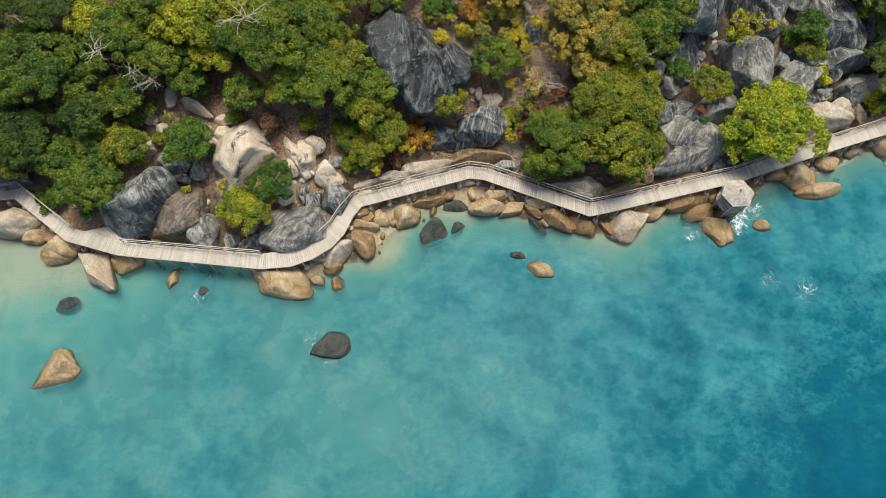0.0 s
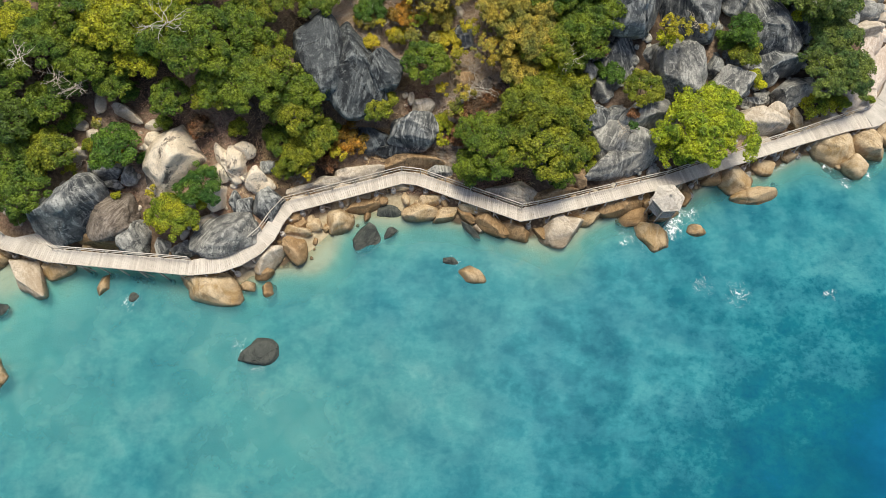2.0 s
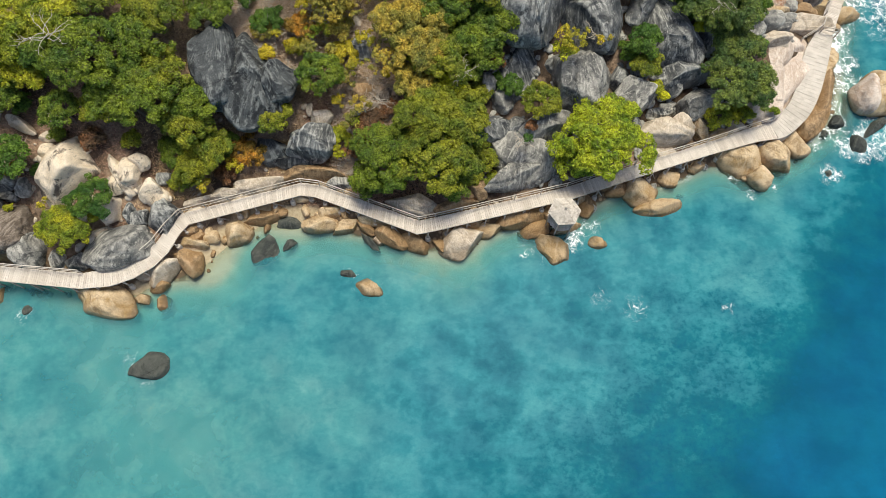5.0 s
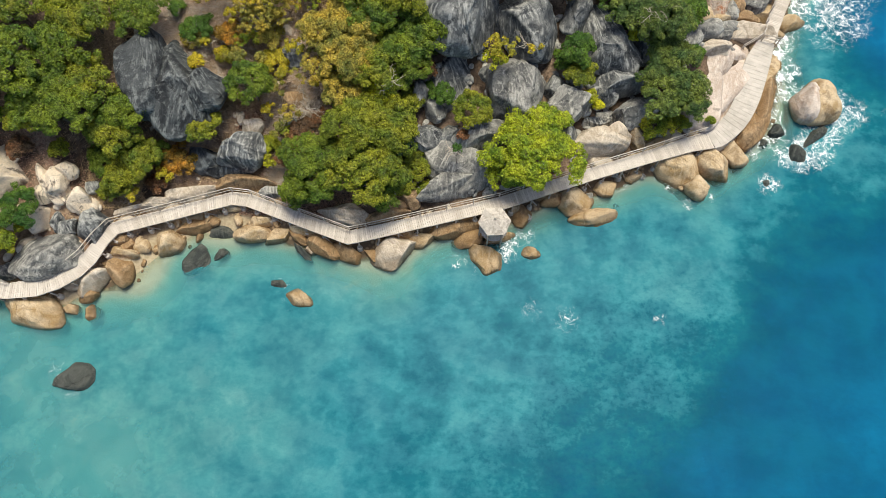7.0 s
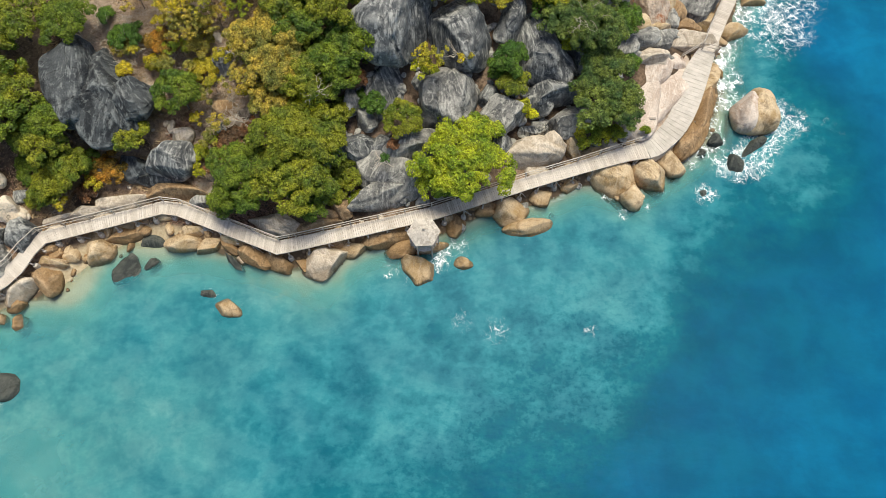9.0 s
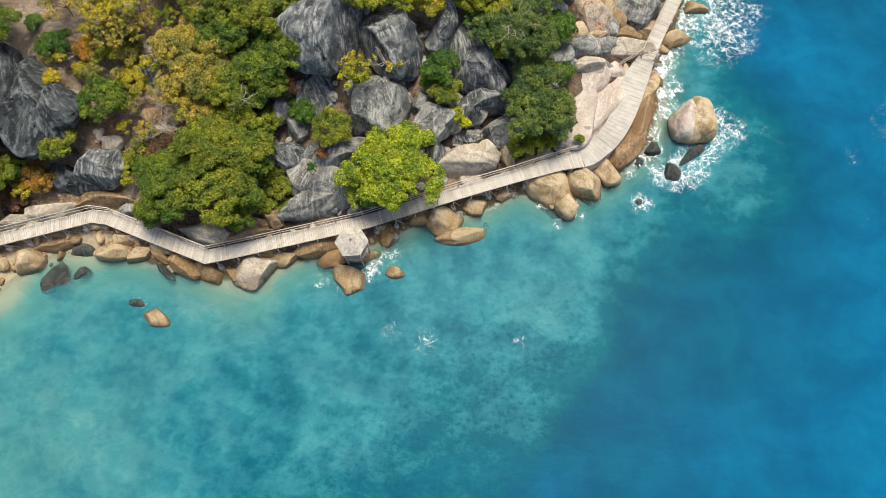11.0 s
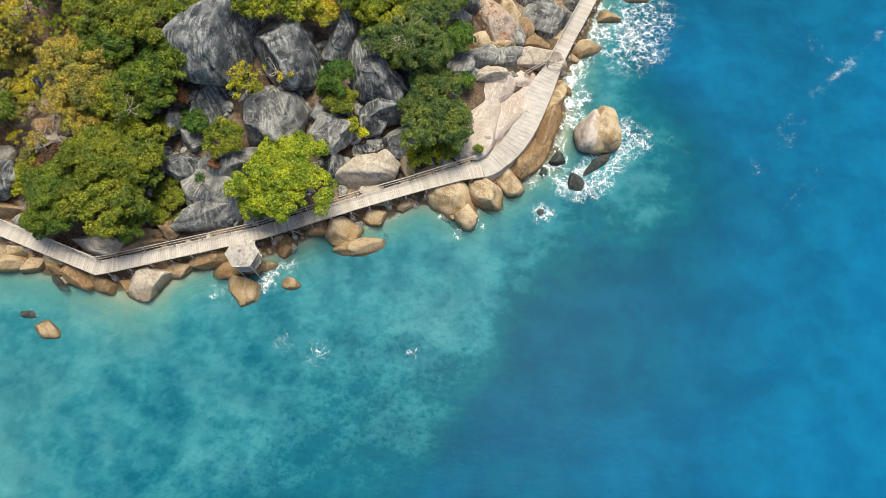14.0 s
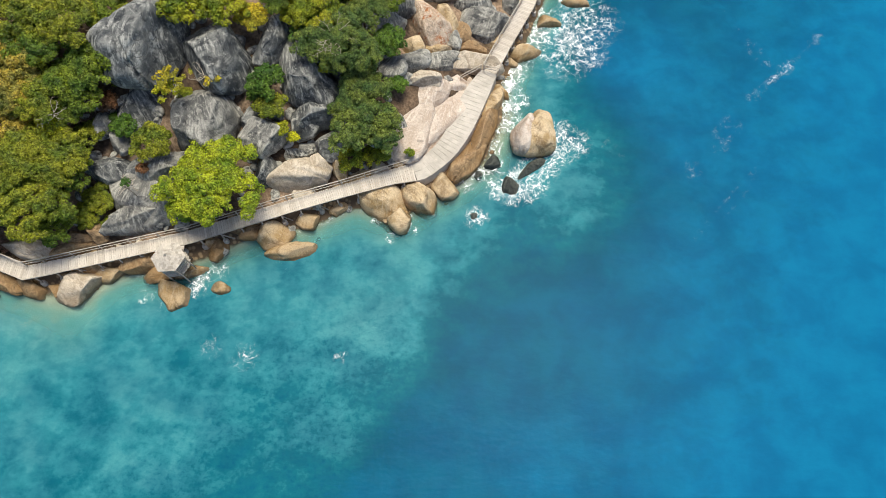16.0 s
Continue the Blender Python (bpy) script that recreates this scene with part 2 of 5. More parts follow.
def water_material():
    """Sea water over sand: clear at the edge, turquoise over the shallows, blue past the drop-off; lacy foam at the headland."""
    s = Shade("sea_water")
    depth = s.node("ShaderNodeAttribute", attribute_name="depth").outputs["Fac"]
    surf = s.node("ShaderNodeAttribute", attribute_name="surf").outputs["Fac"]
    reef = s.node("ShaderNodeAttribute", attribute_name="reef").outputs["Fac"]
    cloud = s.noise(0.16, s.spot((1, 1.15, 1)), 5, 0.56, 0.35)
    bank = s.span(s.noise(0.5, s.spot((1, 1.15, 1)), 6, 0.6, 0.2), 0.40, 0.60, -0.5, 0.5)
    small = s.noise(1.7, s.spot((1, 1.25, 1)), 7, 0.70, 0.2)
    weed = s.span(s.noise(1.9, s.spot((1, 1.15, 1)), 6, 0.72, 0.2), 0.44, 0.70, -0.5, 1.0)
    calm = s.span(depth, 3.0, 6.0, 1.0, 0.35)
    felt = s.sums("ADD", s.sums("MULTIPLY", s.sums("SUBTRACT", cloud, 0.5), 3.4), s.sums("MULTIPLY", bank, 0.6))
    felt = s.sums("ADD", felt, s.sums("MULTIPLY", s.sums("SUBTRACT", small, 0.5), 1.3))
    felt = s.sums("ADD", s.sums("MULTIPLY", felt, calm), s.sums("MULTIPLY", s.sums("MULTIPLY", weed, reef), 0.5))
    felt = s.sums("ADD", depth, felt)
    ramp = s.node("ShaderNodeValToRGB")
    s.put(ramp.inputs[0], s.sums("DIVIDE", felt, 7.0))
    ramp.color_ramp.elements[0].color = (0.29, 0.38, 0.305, 1)
    ramp.color_ramp.elements[1].color = (0.003, 0.134, 0.278, 1)
    for place, colour in ((0.13, (0.120, 0.325, 0.334)), (0.26, (0.058, 0.250, 0.280)), (0.40, (0.024, 0.180, 0.227)), (0.52, (0.005, 0.114, 0.158)), (0.66, (0.002, 0.086, 0.148)), (0.82, (0.003, 0.095, 0.187))):
        ramp.color_ramp.elements.new(place).color = (*colour, 1)
    curl = s.node("ShaderNodeVectorMath", operation="ADD")
    s.put(curl.inputs[0], s.spot())
    wob = s.node("ShaderNodeTexNoise")
    wob.inputs["Scale"].default_value, wob.inputs["Detail"].default_value = 1.5, 6
    s.put(wob.inputs["Vector"], s.spot())
    bend = s.node("ShaderNodeVectorMath", operation="SCALE")
    s.put(bend.inputs[0], wob.outputs["Color"])
    bend.inputs["Scale"].default_value = 1.6
    s.put(curl.inputs[1], bend.outputs[0])
    lace = s.cells(1.15, curl.outputs[0])
    fine = s.cells(2.6, curl.outputs[0])
    froth = s.noise(1.1, None, 6, 0.7)
    reach = s.sums("MULTIPLY", surf, s.span(froth, 0.32, 0.60))
    line = s.span(s.sums("SUBTRACT", lace, s.sums("MULTIPLY", reach, 0.085)), -0.02, 0.03, 1.0, 0.0)
    line2 = s.span(s.sums("SUBTRACT", fine, s.sums("MULTIPLY", reach, 0.13)), -0.03, 0.03, 1.0, 0.0)
    lines = s.sums("MULTIPLY", s.sums("MAXIMUM", line, s.sums("MULTIPLY", line2, 0.55)), s.span(reach, 0.05, 0.28))
    foam = s.sums("MAXIMUM", lines, s.span(s.sums("ADD", reach, s.sums("MULTIPLY", s.sums("SUBTRACT", froth, 0.5), 0.6)), 0.74, 0.98))
    veil = s.sums("MULTIPLY", s.span(s.sums("MULTIPLY", surf, s.noise(2.6, s.spot((1, 1.3, 1)), 7, 0.75, 0.8)), 0.20, 0.66), 0.6)
    foam = s.sums("MAXIMUM", foam, veil)
    drift = s.span(s.noise(0.24, s.spot((1, 1.15, 1)), 6, 0.6, 0.25), 0.32, 0.68)
    tinted = s.mix(1.0, ramp.outputs[0], s.mix(drift, (0.80, 0.84, 0.88), (1.22, 1.14, 1.08)), "MULTIPLY")
    body = s.mix(foam, tinted, (0.86, 0.90, 0.90))
    ripple = s.sums("ADD", s.noise(1.4, s.spot((1, 1.6, 1)), 5, 0.6), s.sums("MULTIPLY", s.noise(0.35, s.spot((1, 1.7, 1)), 3, 0.5), 2.0))
    s.finish(body, 0.35, ripple, 0.10, 0.2, 0.03)
    clear = s.node("ShaderNodeBsdfTransparent")
    s.put(clear.inputs["Color"], s.mix(s.span(depth, 0.0, 1.0), (0.80, 0.88, 0.85), (0.46, 0.88, 0.92)))
    both = s.node("ShaderNodeMixShader")
    s.put(both.inputs[0], s.sums("MAXIMUM", foam, s.span(depth, 0.0, 3.0, 0.06, 0.95)))
    s.put(both.inputs[1], clear.outputs[0])
    s.put(both.inputs[2], s.bsdf.outputs[0])
    s.put(s.tree.nodes["Material Output"].inputs["Surface"], both.outputs[0])
    return s.mat


WATER = water_material()

# ---- the coast: one waterline, from which the ground and the seabed take their height ----
def interp_noise(x, y, scale, seed):
    """Smooth value noise of -1 to 1 over arrays."""
    u, v = np.asarray(x) / scale + seed * 17.3, np.asarray(y) / scale - seed * 9.1
    i, j = np.floor(u), np.floor(v)
    fu, fv = u - i, v - j
    fu, fv = fu * fu * (3 - 2 * fu), fv * fv * (3 - 2 * fv)

    def r(a, b):
        s = np.sin(a * 127.1 + b * 311.7 + seed * 74.7) * 43758.5453
        return 2 * (s - np.floor(s)) - 1
    return (r(i, j) * (1 - fu) + r(i + 1, j) * fu) * (1 - fv) + (r(i, j + 1) * (1 - fu) + r(i + 1, j + 1) * fu) * fv


SHORE = [
    (-3000.0, -60.0), (-120.0, 6.0), (-52.0, 19.5), (-38.7, 21.4), (-35.5, 21.1), (-31.5, 19.6),
    (-27.7, 18.7), (-22.8, 19.7), (-15.4, 18.7), (-9.9, 17.1), (-6.7, 18.7), (-4.2, 19.6),
    (-2.0, 22.2), (0.9, 23.9), (5.7, 23.9), (10.9, 22.6), (15.5, 21.5), (20.2, 22.4),
    (24.0, 23.5), (25.9, 23.3), (30.0, 25.0), (34.2, 27.2), (38.5, 27.8), (42.8, 29.8),
    (46.7, 28.6), (51.0, 31.2), (54.8, 34.5), (56.8, 39.7), (56.8, 43.4), (59.3, 47.6),
    (61.7, 53.6), (65.2, 59.6), (70.2, 66.6), (91.7, 113.6), (900.0, 2000.0),
]


def shore_distance(x, y):
    """Metres from the waterline, positive on land."""
    x, y = np.asarray(x, float), np.asarray(y, float)
    best = np.full(x.shape, 1e9)
    inside = np.zeros(x.shape, bool)
    loop = SHORE + [(900.0, 3000.0), (-3000.0, 3000.0)]
    for k, (ax, ay) in enumerate(loop):
        bx, by = loop[(k + 1) % len(loop)]
        if k < len(SHORE) - 1:
            f = np.clip(((x - ax) * (bx - ax) + (y - ay) * (by - ay)) / ((bx - ax) ** 2 + (by - ay) ** 2), 0, 1)
            best = np.minimum(best, np.hypot(x - ax - f * (bx - ax), y - ay - f * (by - ay)))
        cross = (ay > y) != (by > y)
        inside ^= cross & (x < ax + (y - ay) / (by - ay + 1e-12) * (bx - ax))
    return np.where(inside, best, -best)


def step(a, b, v):
    f = np.clip((v - a) / (b - a), 0, 1)
    return f * f * (3 - 2 * f)


BANKS = [(-36.7, 15.6, 8.0, -0.40), (-36.6, 19.3, 5.0, -0.80), (-30.1, 17.7, 3.0, -0.50), (-28.9, 9.6, 9.0, -0.15), (-2.6, 19.3, 3.0, -1.00), (18.9, 19.5, 3.0, -1.20), (4.0, 22.0, 3.0, -0.60), (18.2, 4.9, 8.0, 0.20), (10.4, 4.9, 7.0, -0.40), (15.4, 9.5, 6.0, 0.30), (-22.1, 1.4, 13.0, -0.05), (-4.0, 4.0, 8.0, -0.70), (43.8, 12.3, 6.0, -0.20), (32.3, 15.1, 7.0, 0.10), (32.5, 2.2, 9.0, 1.30), (28.7, 5.7, 6.0, -0.90), (49.7, 21.1, 5.0, -0.60), (43.9, 4.5, 4.0, 1.00), (64.2, 33.2, 6.0, -1.20), (62.4, 41.4, 6.0, -1.40), (68.7, 45.5, 9.0, 1.60), (11.7, 10.0, 6.0, -0.50), (63.5, 29.7, 5.0, -1.20), (66.2, 37.1, 5.0, -0.80), (59.1, 27.9, 6.0, -0.80), (-20.0, 18.2, 3.0, 0.70)]
BEACHES = [(-37.8, 19.9, 4.0, 1.00), (-2.7, 22.0, 3.4, 1.00), (3.0, 23.7, 3.5, 1.00), (-9.1, 16.6, 2.0, 0.70), (19.5, 20.9, 2.2, 0.80), (-6.4, 23.2, 2.0, 0.60), (50.8, 32.6, 2.0, 0.00)]
REEF = [(42.8, 14.2, 6.0, 0.90), (40.6, 10.5, 6.0, 0.90), (38.4, 7.8, 6.0, 0.60), (44.7, 17.0, 4.0, 0.60), (-1.6, 1.4, 10.0, 0.25), (32.4, 4.0, 7.0, 0.80), (28.7, 5.3, 6.0, 0.50)]


def swells(x, y, spots):
    """Rounded rises and hollows: x, y, reach, height."""
    total = 0.0 * np.asarray(x)
    for bx, by, reach, force in spots:
        total = total + force * np.exp(-((x - bx) ** 2 + (y - by) ** 2) / reach ** 2)
    return total


def sea_depth(x, y):
    """Depth of the water: sandy shallows under the hill, a drop-off past the headland."""
    d = np.maximum(-shore_distance(x, y), 0)
    near = 1.35 * (1 - np.exp(-d / 1.7)) + 0.022 * np.minimum(d, 40) + step(-40, 40, x) * 1.35 * step(0, 4, d)
    edge = np.asarray(x) - (42.6 + 0.46 * (np.asarray(y) - 4)) + 2.2 * interp_noise(x, y, 7, 3)
    deep = (step(-4, 6, edge) * 2.1 + 0.055 * np.clip(edge - 5, 0, 34)) * step(0, 7, d)
    return np.maximum(near + deep + swells(x, y, BANKS) + 0.2 * interp_noise(x, y, 5, 1) * step(1, 6, d), 0.12 * np.minimum(d, 2.0))


def land_height(x, y):
    d = shore_distance(x, y)
    up = 0.85 * step(0, 1.6, d) + 0.42 * np.maximum(d - 2, 0) + 0.06 * np.maximum(d - 6, 0) * step(42, 30, x) - 0.22 * np.maximum(d - 26, 0) - 0.19 * np.maximum(d - 70, 0)
    rough = (0.35 * interp_noise(x, y, 4.5, 5) + 0.14 * interp_noise(x, y, 1.6, 6)) * step(0.5, 5, d)
    return np.where(d > 0, up + rough, -sea_depth(x, y) * step(0, 0.6, -d))

# ---- ground and sea ----
def mesh(name, verts, faces, material, smooth=True):
    me = bpy.data.meshes.new(name)
    me.from_pydata([tuple(v) for v in verts], [], faces)
    me.materials.append(material)
    if smooth:
        me.shade_smooth()
    return me


def spread(low, high, fine, far):
    """Grid lines: even between low and high, ever wider out to far."""
    inner = list(np.arange(low, high + fine / 2, fine))
    out, gap, a, b = [], fine, low, high
    left, right = [], []
    while b < far:
        gap *= 1.35
        a, b = a - gap, b + gap
        left.append(a)
        right.append(b)
    return np.array(left[::-1] + inner + right)


def sheet(name, material, fine, height, limits):
    xs, ys = spread(limits[0], limits[1], fine, 2500), spread(limits[2], limits[3], fine, 2500)
    gx, gy = np.meshgrid(xs, ys)
    x, y = gx.ravel(), gy.ravel()
    z = height(x, y)
    n = len(xs)
    k = (np.arange(len(ys) - 1)[:, None] * n + np.arange(n - 1)[None]).ravel()
    faces = np.stack([k, k + 1, k + n + 1, k + n], 1)
    me = bpy.data.meshes.new(name)
    me.vertices.add(len(x))
    me.vertices.foreach_set("co", np.stack([x, y, z], 1).astype(np.float32).ravel())
    me.loops.add(len(faces) * 4)
    me.loops.foreach_set("vertex_index", faces.astype(np.int32).ravel())
    me.polygons.add(len(faces))
    me.polygons.foreach_set("loop_start", np.arange(0, len(faces) * 4, 4, dtype=np.int32))
    me.update(calc_edges=True)
    me.materials.append(material)
    me.shade_smooth()
    return new(name, me), x, y


ground, gx, gy = sheet("ground", GROUND, 0.7, land_height, (-60, 105, -20, 70))
tagged(ground, "brown leaf-littered slope running down to pale sand and seabed", "ground", kind="structure")

beach = ground.data.attributes.new("beach", "FLOAT", "POINT")
beach.data.foreach_set("value", swells(gx, gy, BEACHES).astype(np.float32))

# ---- boardwalk ----
def linked(name, me, parent=None, label="", place=None):
    ob = new(name, me)
    if parent is not None:
        ob.parent = parent
    if place is not None:
        ob.matrix_basis = place
    if label:
        ob["label"] = label
    return ob


def block(corners, low, high):
    """A slab over four corners, listed round: its vertices and faces."""
    v = [(x, y, low) for x, y in corners] + [(x, y, high) for x, y in corners]
    return v, [(3, 2, 1, 0), (4, 5, 6, 7), (0, 1, 5, 4), (1, 2, 6, 5), (2, 3, 7, 6), (3, 0, 4, 7)]


def bar(a, b, thick, tall=None, sides=4, taper=1.0):
    """A straight bar from a to b with a square or round section."""
    a, b = Vector(a), Vector(b)
    turn = (b - a).to_track_quat("Z", "Y")
    tall = tall or thick
    ring = []
    for k in range(sides):
        w = 2 * math.pi * (k + 0.5) / sides
        f = math.sqrt(2) if sides == 4 else 1.0
        ring.append((math.cos(w) * thick / 2 * f, math.sin(w) * tall / 2 * f))
    v = [a + turn @ Vector((x, y, 0)) for x, y in ring] + [b + turn @ Vector((x * taper, y * taper, 0)) for x, y in ring]
    f = [(k, (k + 1) % sides, sides + (k + 1) % sides, sides + k) for k in range(sides)]
    return v, f + [tuple(range(sides))[::-1], tuple(range(sides, 2 * sides))]


def joined(pieces):
    v, f = [], []
    for pv, pf in pieces:
        f += [tuple(i + len(v) for i in q) for q in pf]
        v += list(pv)
    return v, f


DECK = [
    (-52.44, 26.99), (-42.63, 23.96), (-36.45, 24.57), (-30.79, 20.39), (-26.05, 19.05), (-13.60, 17.85),
    (-11.20, 18.15), (-9.50, 18.80), (-8.10, 19.75), (-7.15, 20.85), (-6.40, 22.40), (-5.50, 23.60),
    (4.60, 26.50), (6.12, 26.30), (15.28, 22.70), (16.93, 23.05), (28.79, 25.98), (37.30, 28.95),
    (42.10, 30.50), (46.20, 31.85), (48.40, 32.40),
]
DECK_HALF = [0.63] * 5 + [0.70, 0.80, 0.82, 0.82, 0.76, 0.66] + [0.63] * 8 + [0.75, 0.93]
SLABWAY = [
    (48.40, 32.40, 1.86), (48.95, 32.58, 1.90), (49.50, 32.95, 1.95), (50.30, 33.70, 2.05), (51.00, 34.40, 2.10), (51.60, 35.20, 2.15), (52.25, 36.30, 2.22),
    (52.80, 37.40, 2.28), (53.35, 38.75, 2.36), (53.86, 40.07, 2.42), (54.40, 41.25, 2.30), (54.95, 42.30, 2.00), (55.60, 43.50, 1.60),
]
FARDECK = [(55.60, 43.50), (57.25, 46.90), (59.69, 51.60), (63.43, 61.00)]
TOP = 2.0
rng = random.Random(5)


def edges(points, halves):
    """The two edges of a strip along a line, mitred at its bends."""
    left, right = [], []
    for k, p in enumerate(points):
        p = Vector(p)
        back = (p - Vector(points[k - 1])).normalized() if k else None
        ahead = (Vector(points[k + 1]) - p).normalized() if k + 1 < len(points) else None
        way = ((back or ahead) + (ahead or back)).normalized()
        side = Vector((-way.y, way.x))
        stretch = 1 / max(0.6, side.dot(Vector((-(ahead or back).y, (ahead or back).x))))
        left.append(p + side * halves[k] * stretch)
        right.append(p - side * halves[k] * stretch)
    return left, right


def seated(x, y):
    return max(float(land_height(np.array([x]), np.array([y]))[0]), -1.2)


FOOTING = None


def footing(parent, x, y, z):
    """The round concrete foot of a pile."""
    global FOOTING
    if FOOTING is None:
        bm = bmesh.new()
        bmesh.ops.create_cone(bm, cap_ends=True, segments=12, radius1=0.27, radius2=0.22, depth=0.5)
        bmesh.ops.bevel(bm, geom=[e for e in bm.edges if abs(e.verts[0].co.z - e.verts[1].co.z) < 1e-4], offset=0.03, segments=1, affect="EDGES")
        FOOTING = bpy.data.meshes.new("footing")
        bm.to_mesh(FOOTING)
        bm.free()
        FOOTING.materials.append(CONCRETE)
    return linked("footing", FOOTING, parent, "pale round concrete footing", pose(x, y, z))


def boardwalk_run(k, a, b, l0, l1, r0, r1, label, width=0.19, rail_left=True, piles=True):
    """One straight run of decking: planks, two beams, edge boards, piles on footings, and a rail on the inland side."""
    run = tagged(new("boardwalk"), label, "boardwalk", "runs of the boardwalk", "structure")
    way = (Vector(b) - Vector(a))
    length = way.length
    count = max(3, round(length / width))
    gap = 0.010
    for i in range(count):
        f0, f1 = (i + gap / width) / count, (i + 1 - gap / width) / count
        jut0, jut1, lift = rng.uniform(-0.02, 0.05) / 1.7, rng.uniform(-0.02, 0.05) / 1.7, rng.uniform(-0.006, 0.006)
        c = []
        for f in (f0, f1):
            lp, rp = l0.lerp(l1, f), r0.lerp(r1, f)
            c.append((lp + (lp - rp) * jut0, rp + (rp - lp) * jut1))
        v, f = block([c[0][1], c[1][1], c[1][0], c[0][0]], TOP - 0.04 + lift, TOP + lift)
        linked("plank", mesh("plank", v, f, WOOD, False), run)
    inset = 0.16
    for p, q, o0, o1 in ((l0, l1, r0, r1), (r0, r1, l0, l1)):
        s = p.lerp(o0, inset / 1.26)
        e = q.lerp(o1, inset / 1.26)
        v, f = bar((*s, TOP - 0.14), (*e, TOP - 0.14), 0.12, 0.18)
        linked("beam", mesh("beam", v, f, TIMBER, False), run)
    # the raised edge board by the sea
    v, f = bar((*r0.lerp(l0, 0.01), TOP + 0.035), (*r1.lerp(l1, 0.01), TOP + 0.035), 0.07, 0.07)
    linked("edge_board", mesh("edge_board", v, f, RAIL, False), run)
    steps = max(1, round(length / 1.75))
    for i in range(steps):
        f = (i + 0.5) / steps
        for side, (p, o) in enumerate(((r0.lerp(r1, f), l0.lerp(l1, f)), (l0.lerp(l1, f), r0.lerp(r1, f)))):
            s = p.lerp(o, 0.03 + 0.12 * side)
            z = seated(*s)
            if piles and z < TOP - 0.5 and not (side and i % 2):
                lean = rng.uniform(-0.12, 0.12)
                v, fc = bar((s.x + lean, s.y + lean * 0.4, z - 0.1), (s.x, s.y, TOP - 0.05), 0.15, sides=8)
                linked("pile", mesh("pile", v, fc, TIMBER), run)
                footing(run, s.x + lean, s.y + lean * 0.4, z + 0.2)
                if not side and i % 3 == 1:
                    v, fc = bar((s.x, s.y, TOP - 0.2), (s.x + way.x / length * 0.7, s.y + way.y / length * 0.7, max(z, 0.3)), 0.08)
                    linked("brace", mesh("brace", v, fc, TIMBER, False), run)
    if rail_left:
        posts = max(1, round(length / 2.3))
        for i in range(posts + 1):
            p = l0.lerp(l1, i / posts).lerp(r0.lerp(r1, i / posts), 0.02)
            v, f = bar((*p, TOP - 0.25), (p.x + rng.uniform(-0.03, 0.03), p.y + rng.uniform(-0.03, 0.03), TOP + 0.90), 0.075)
            linked("post", mesh("post", v, f, RAIL, False), run)
        for z, size in ((0.92, 0.07), (0.48, 0.05)):
            v, f = bar((*l0.lerp(r0, 0.02), TOP + z), (*l1.lerp(r1, 0.02), TOP + z), size, size * 0.8)
            linked("rail", mesh("rail", v, f, RAIL, False), run)
    return run


left_edge, right_edge = edges(DECK, DECK_HALF)
for k in range(len(DECK) - 1):
    boardwalk_run(k, DECK[k], DECK[k + 1], left_edge[k], left_edge[k + 1], right_edge[k], right_edge[k + 1],
                  "weathered grey-brown timber boardwalk on piles along the rocky shore" if k < 16 else "bleached timber boardwalk climbing over tan boulders by the sea",
                  rail_left=k not in (3, 5, 6, 7))
left_edge, right_edge = edges(FARDECK, [0.68] * len(FARDECK))
for k in range(len(FARDECK) - 1):
    boardwalk_run(k, FARDECK[k], FARDECK[k + 1], left_edge[k], left_edge[k + 1], right_edge[k], right_edge[k + 1],
                  "narrow plank walkway above the surf past the headland")

# the concrete path over the bleached rock
slabway = tagged(new("concrete_path"), "worn pale grey concrete path over bleached rock", "path", kind="structure")
line = [p[:2] for p in SLABWAY]
left_edge, right_edge = edges(line, [p[2] / 2 for p in SLABWAY])
for k in range(len(line) - 1):
    n = max(1, round((Vector(line[k + 1]) - Vector(line[k])).length / 0.42))
    for i in range(n):
        f0, f1 = (i + 0.022) / n, (i + 0.978) / n
        for lane in range(2):
            g0, g1 = lane * 0.5 + 0.005, lane * 0.5 + 0.495
            def at(f, g, k=k):
                return left_edge[k].lerp(left_edge[k + 1], f).lerp(right_edge[k].lerp(right_edge[k + 1], f), g)
            drop = rng.uniform(-0.012, 0.008)
            v, f = block([at(f0, g1), at(f1, g1), at(f1, g0), at(f0, g0)], TOP - 0.16, TOP + drop)
            linked("paving_slab", mesh("paving_slab", v, f, CONCRETE, False), slabway)
    # the body of the path down to the rock
    v, f = block([right_edge[k], right_edge[k + 1], left_edge[k + 1], left_edge[k]], 0.4, TOP - 0.03)
    linked("base", mesh("base", v, f, CONCRETE, False), slabway)



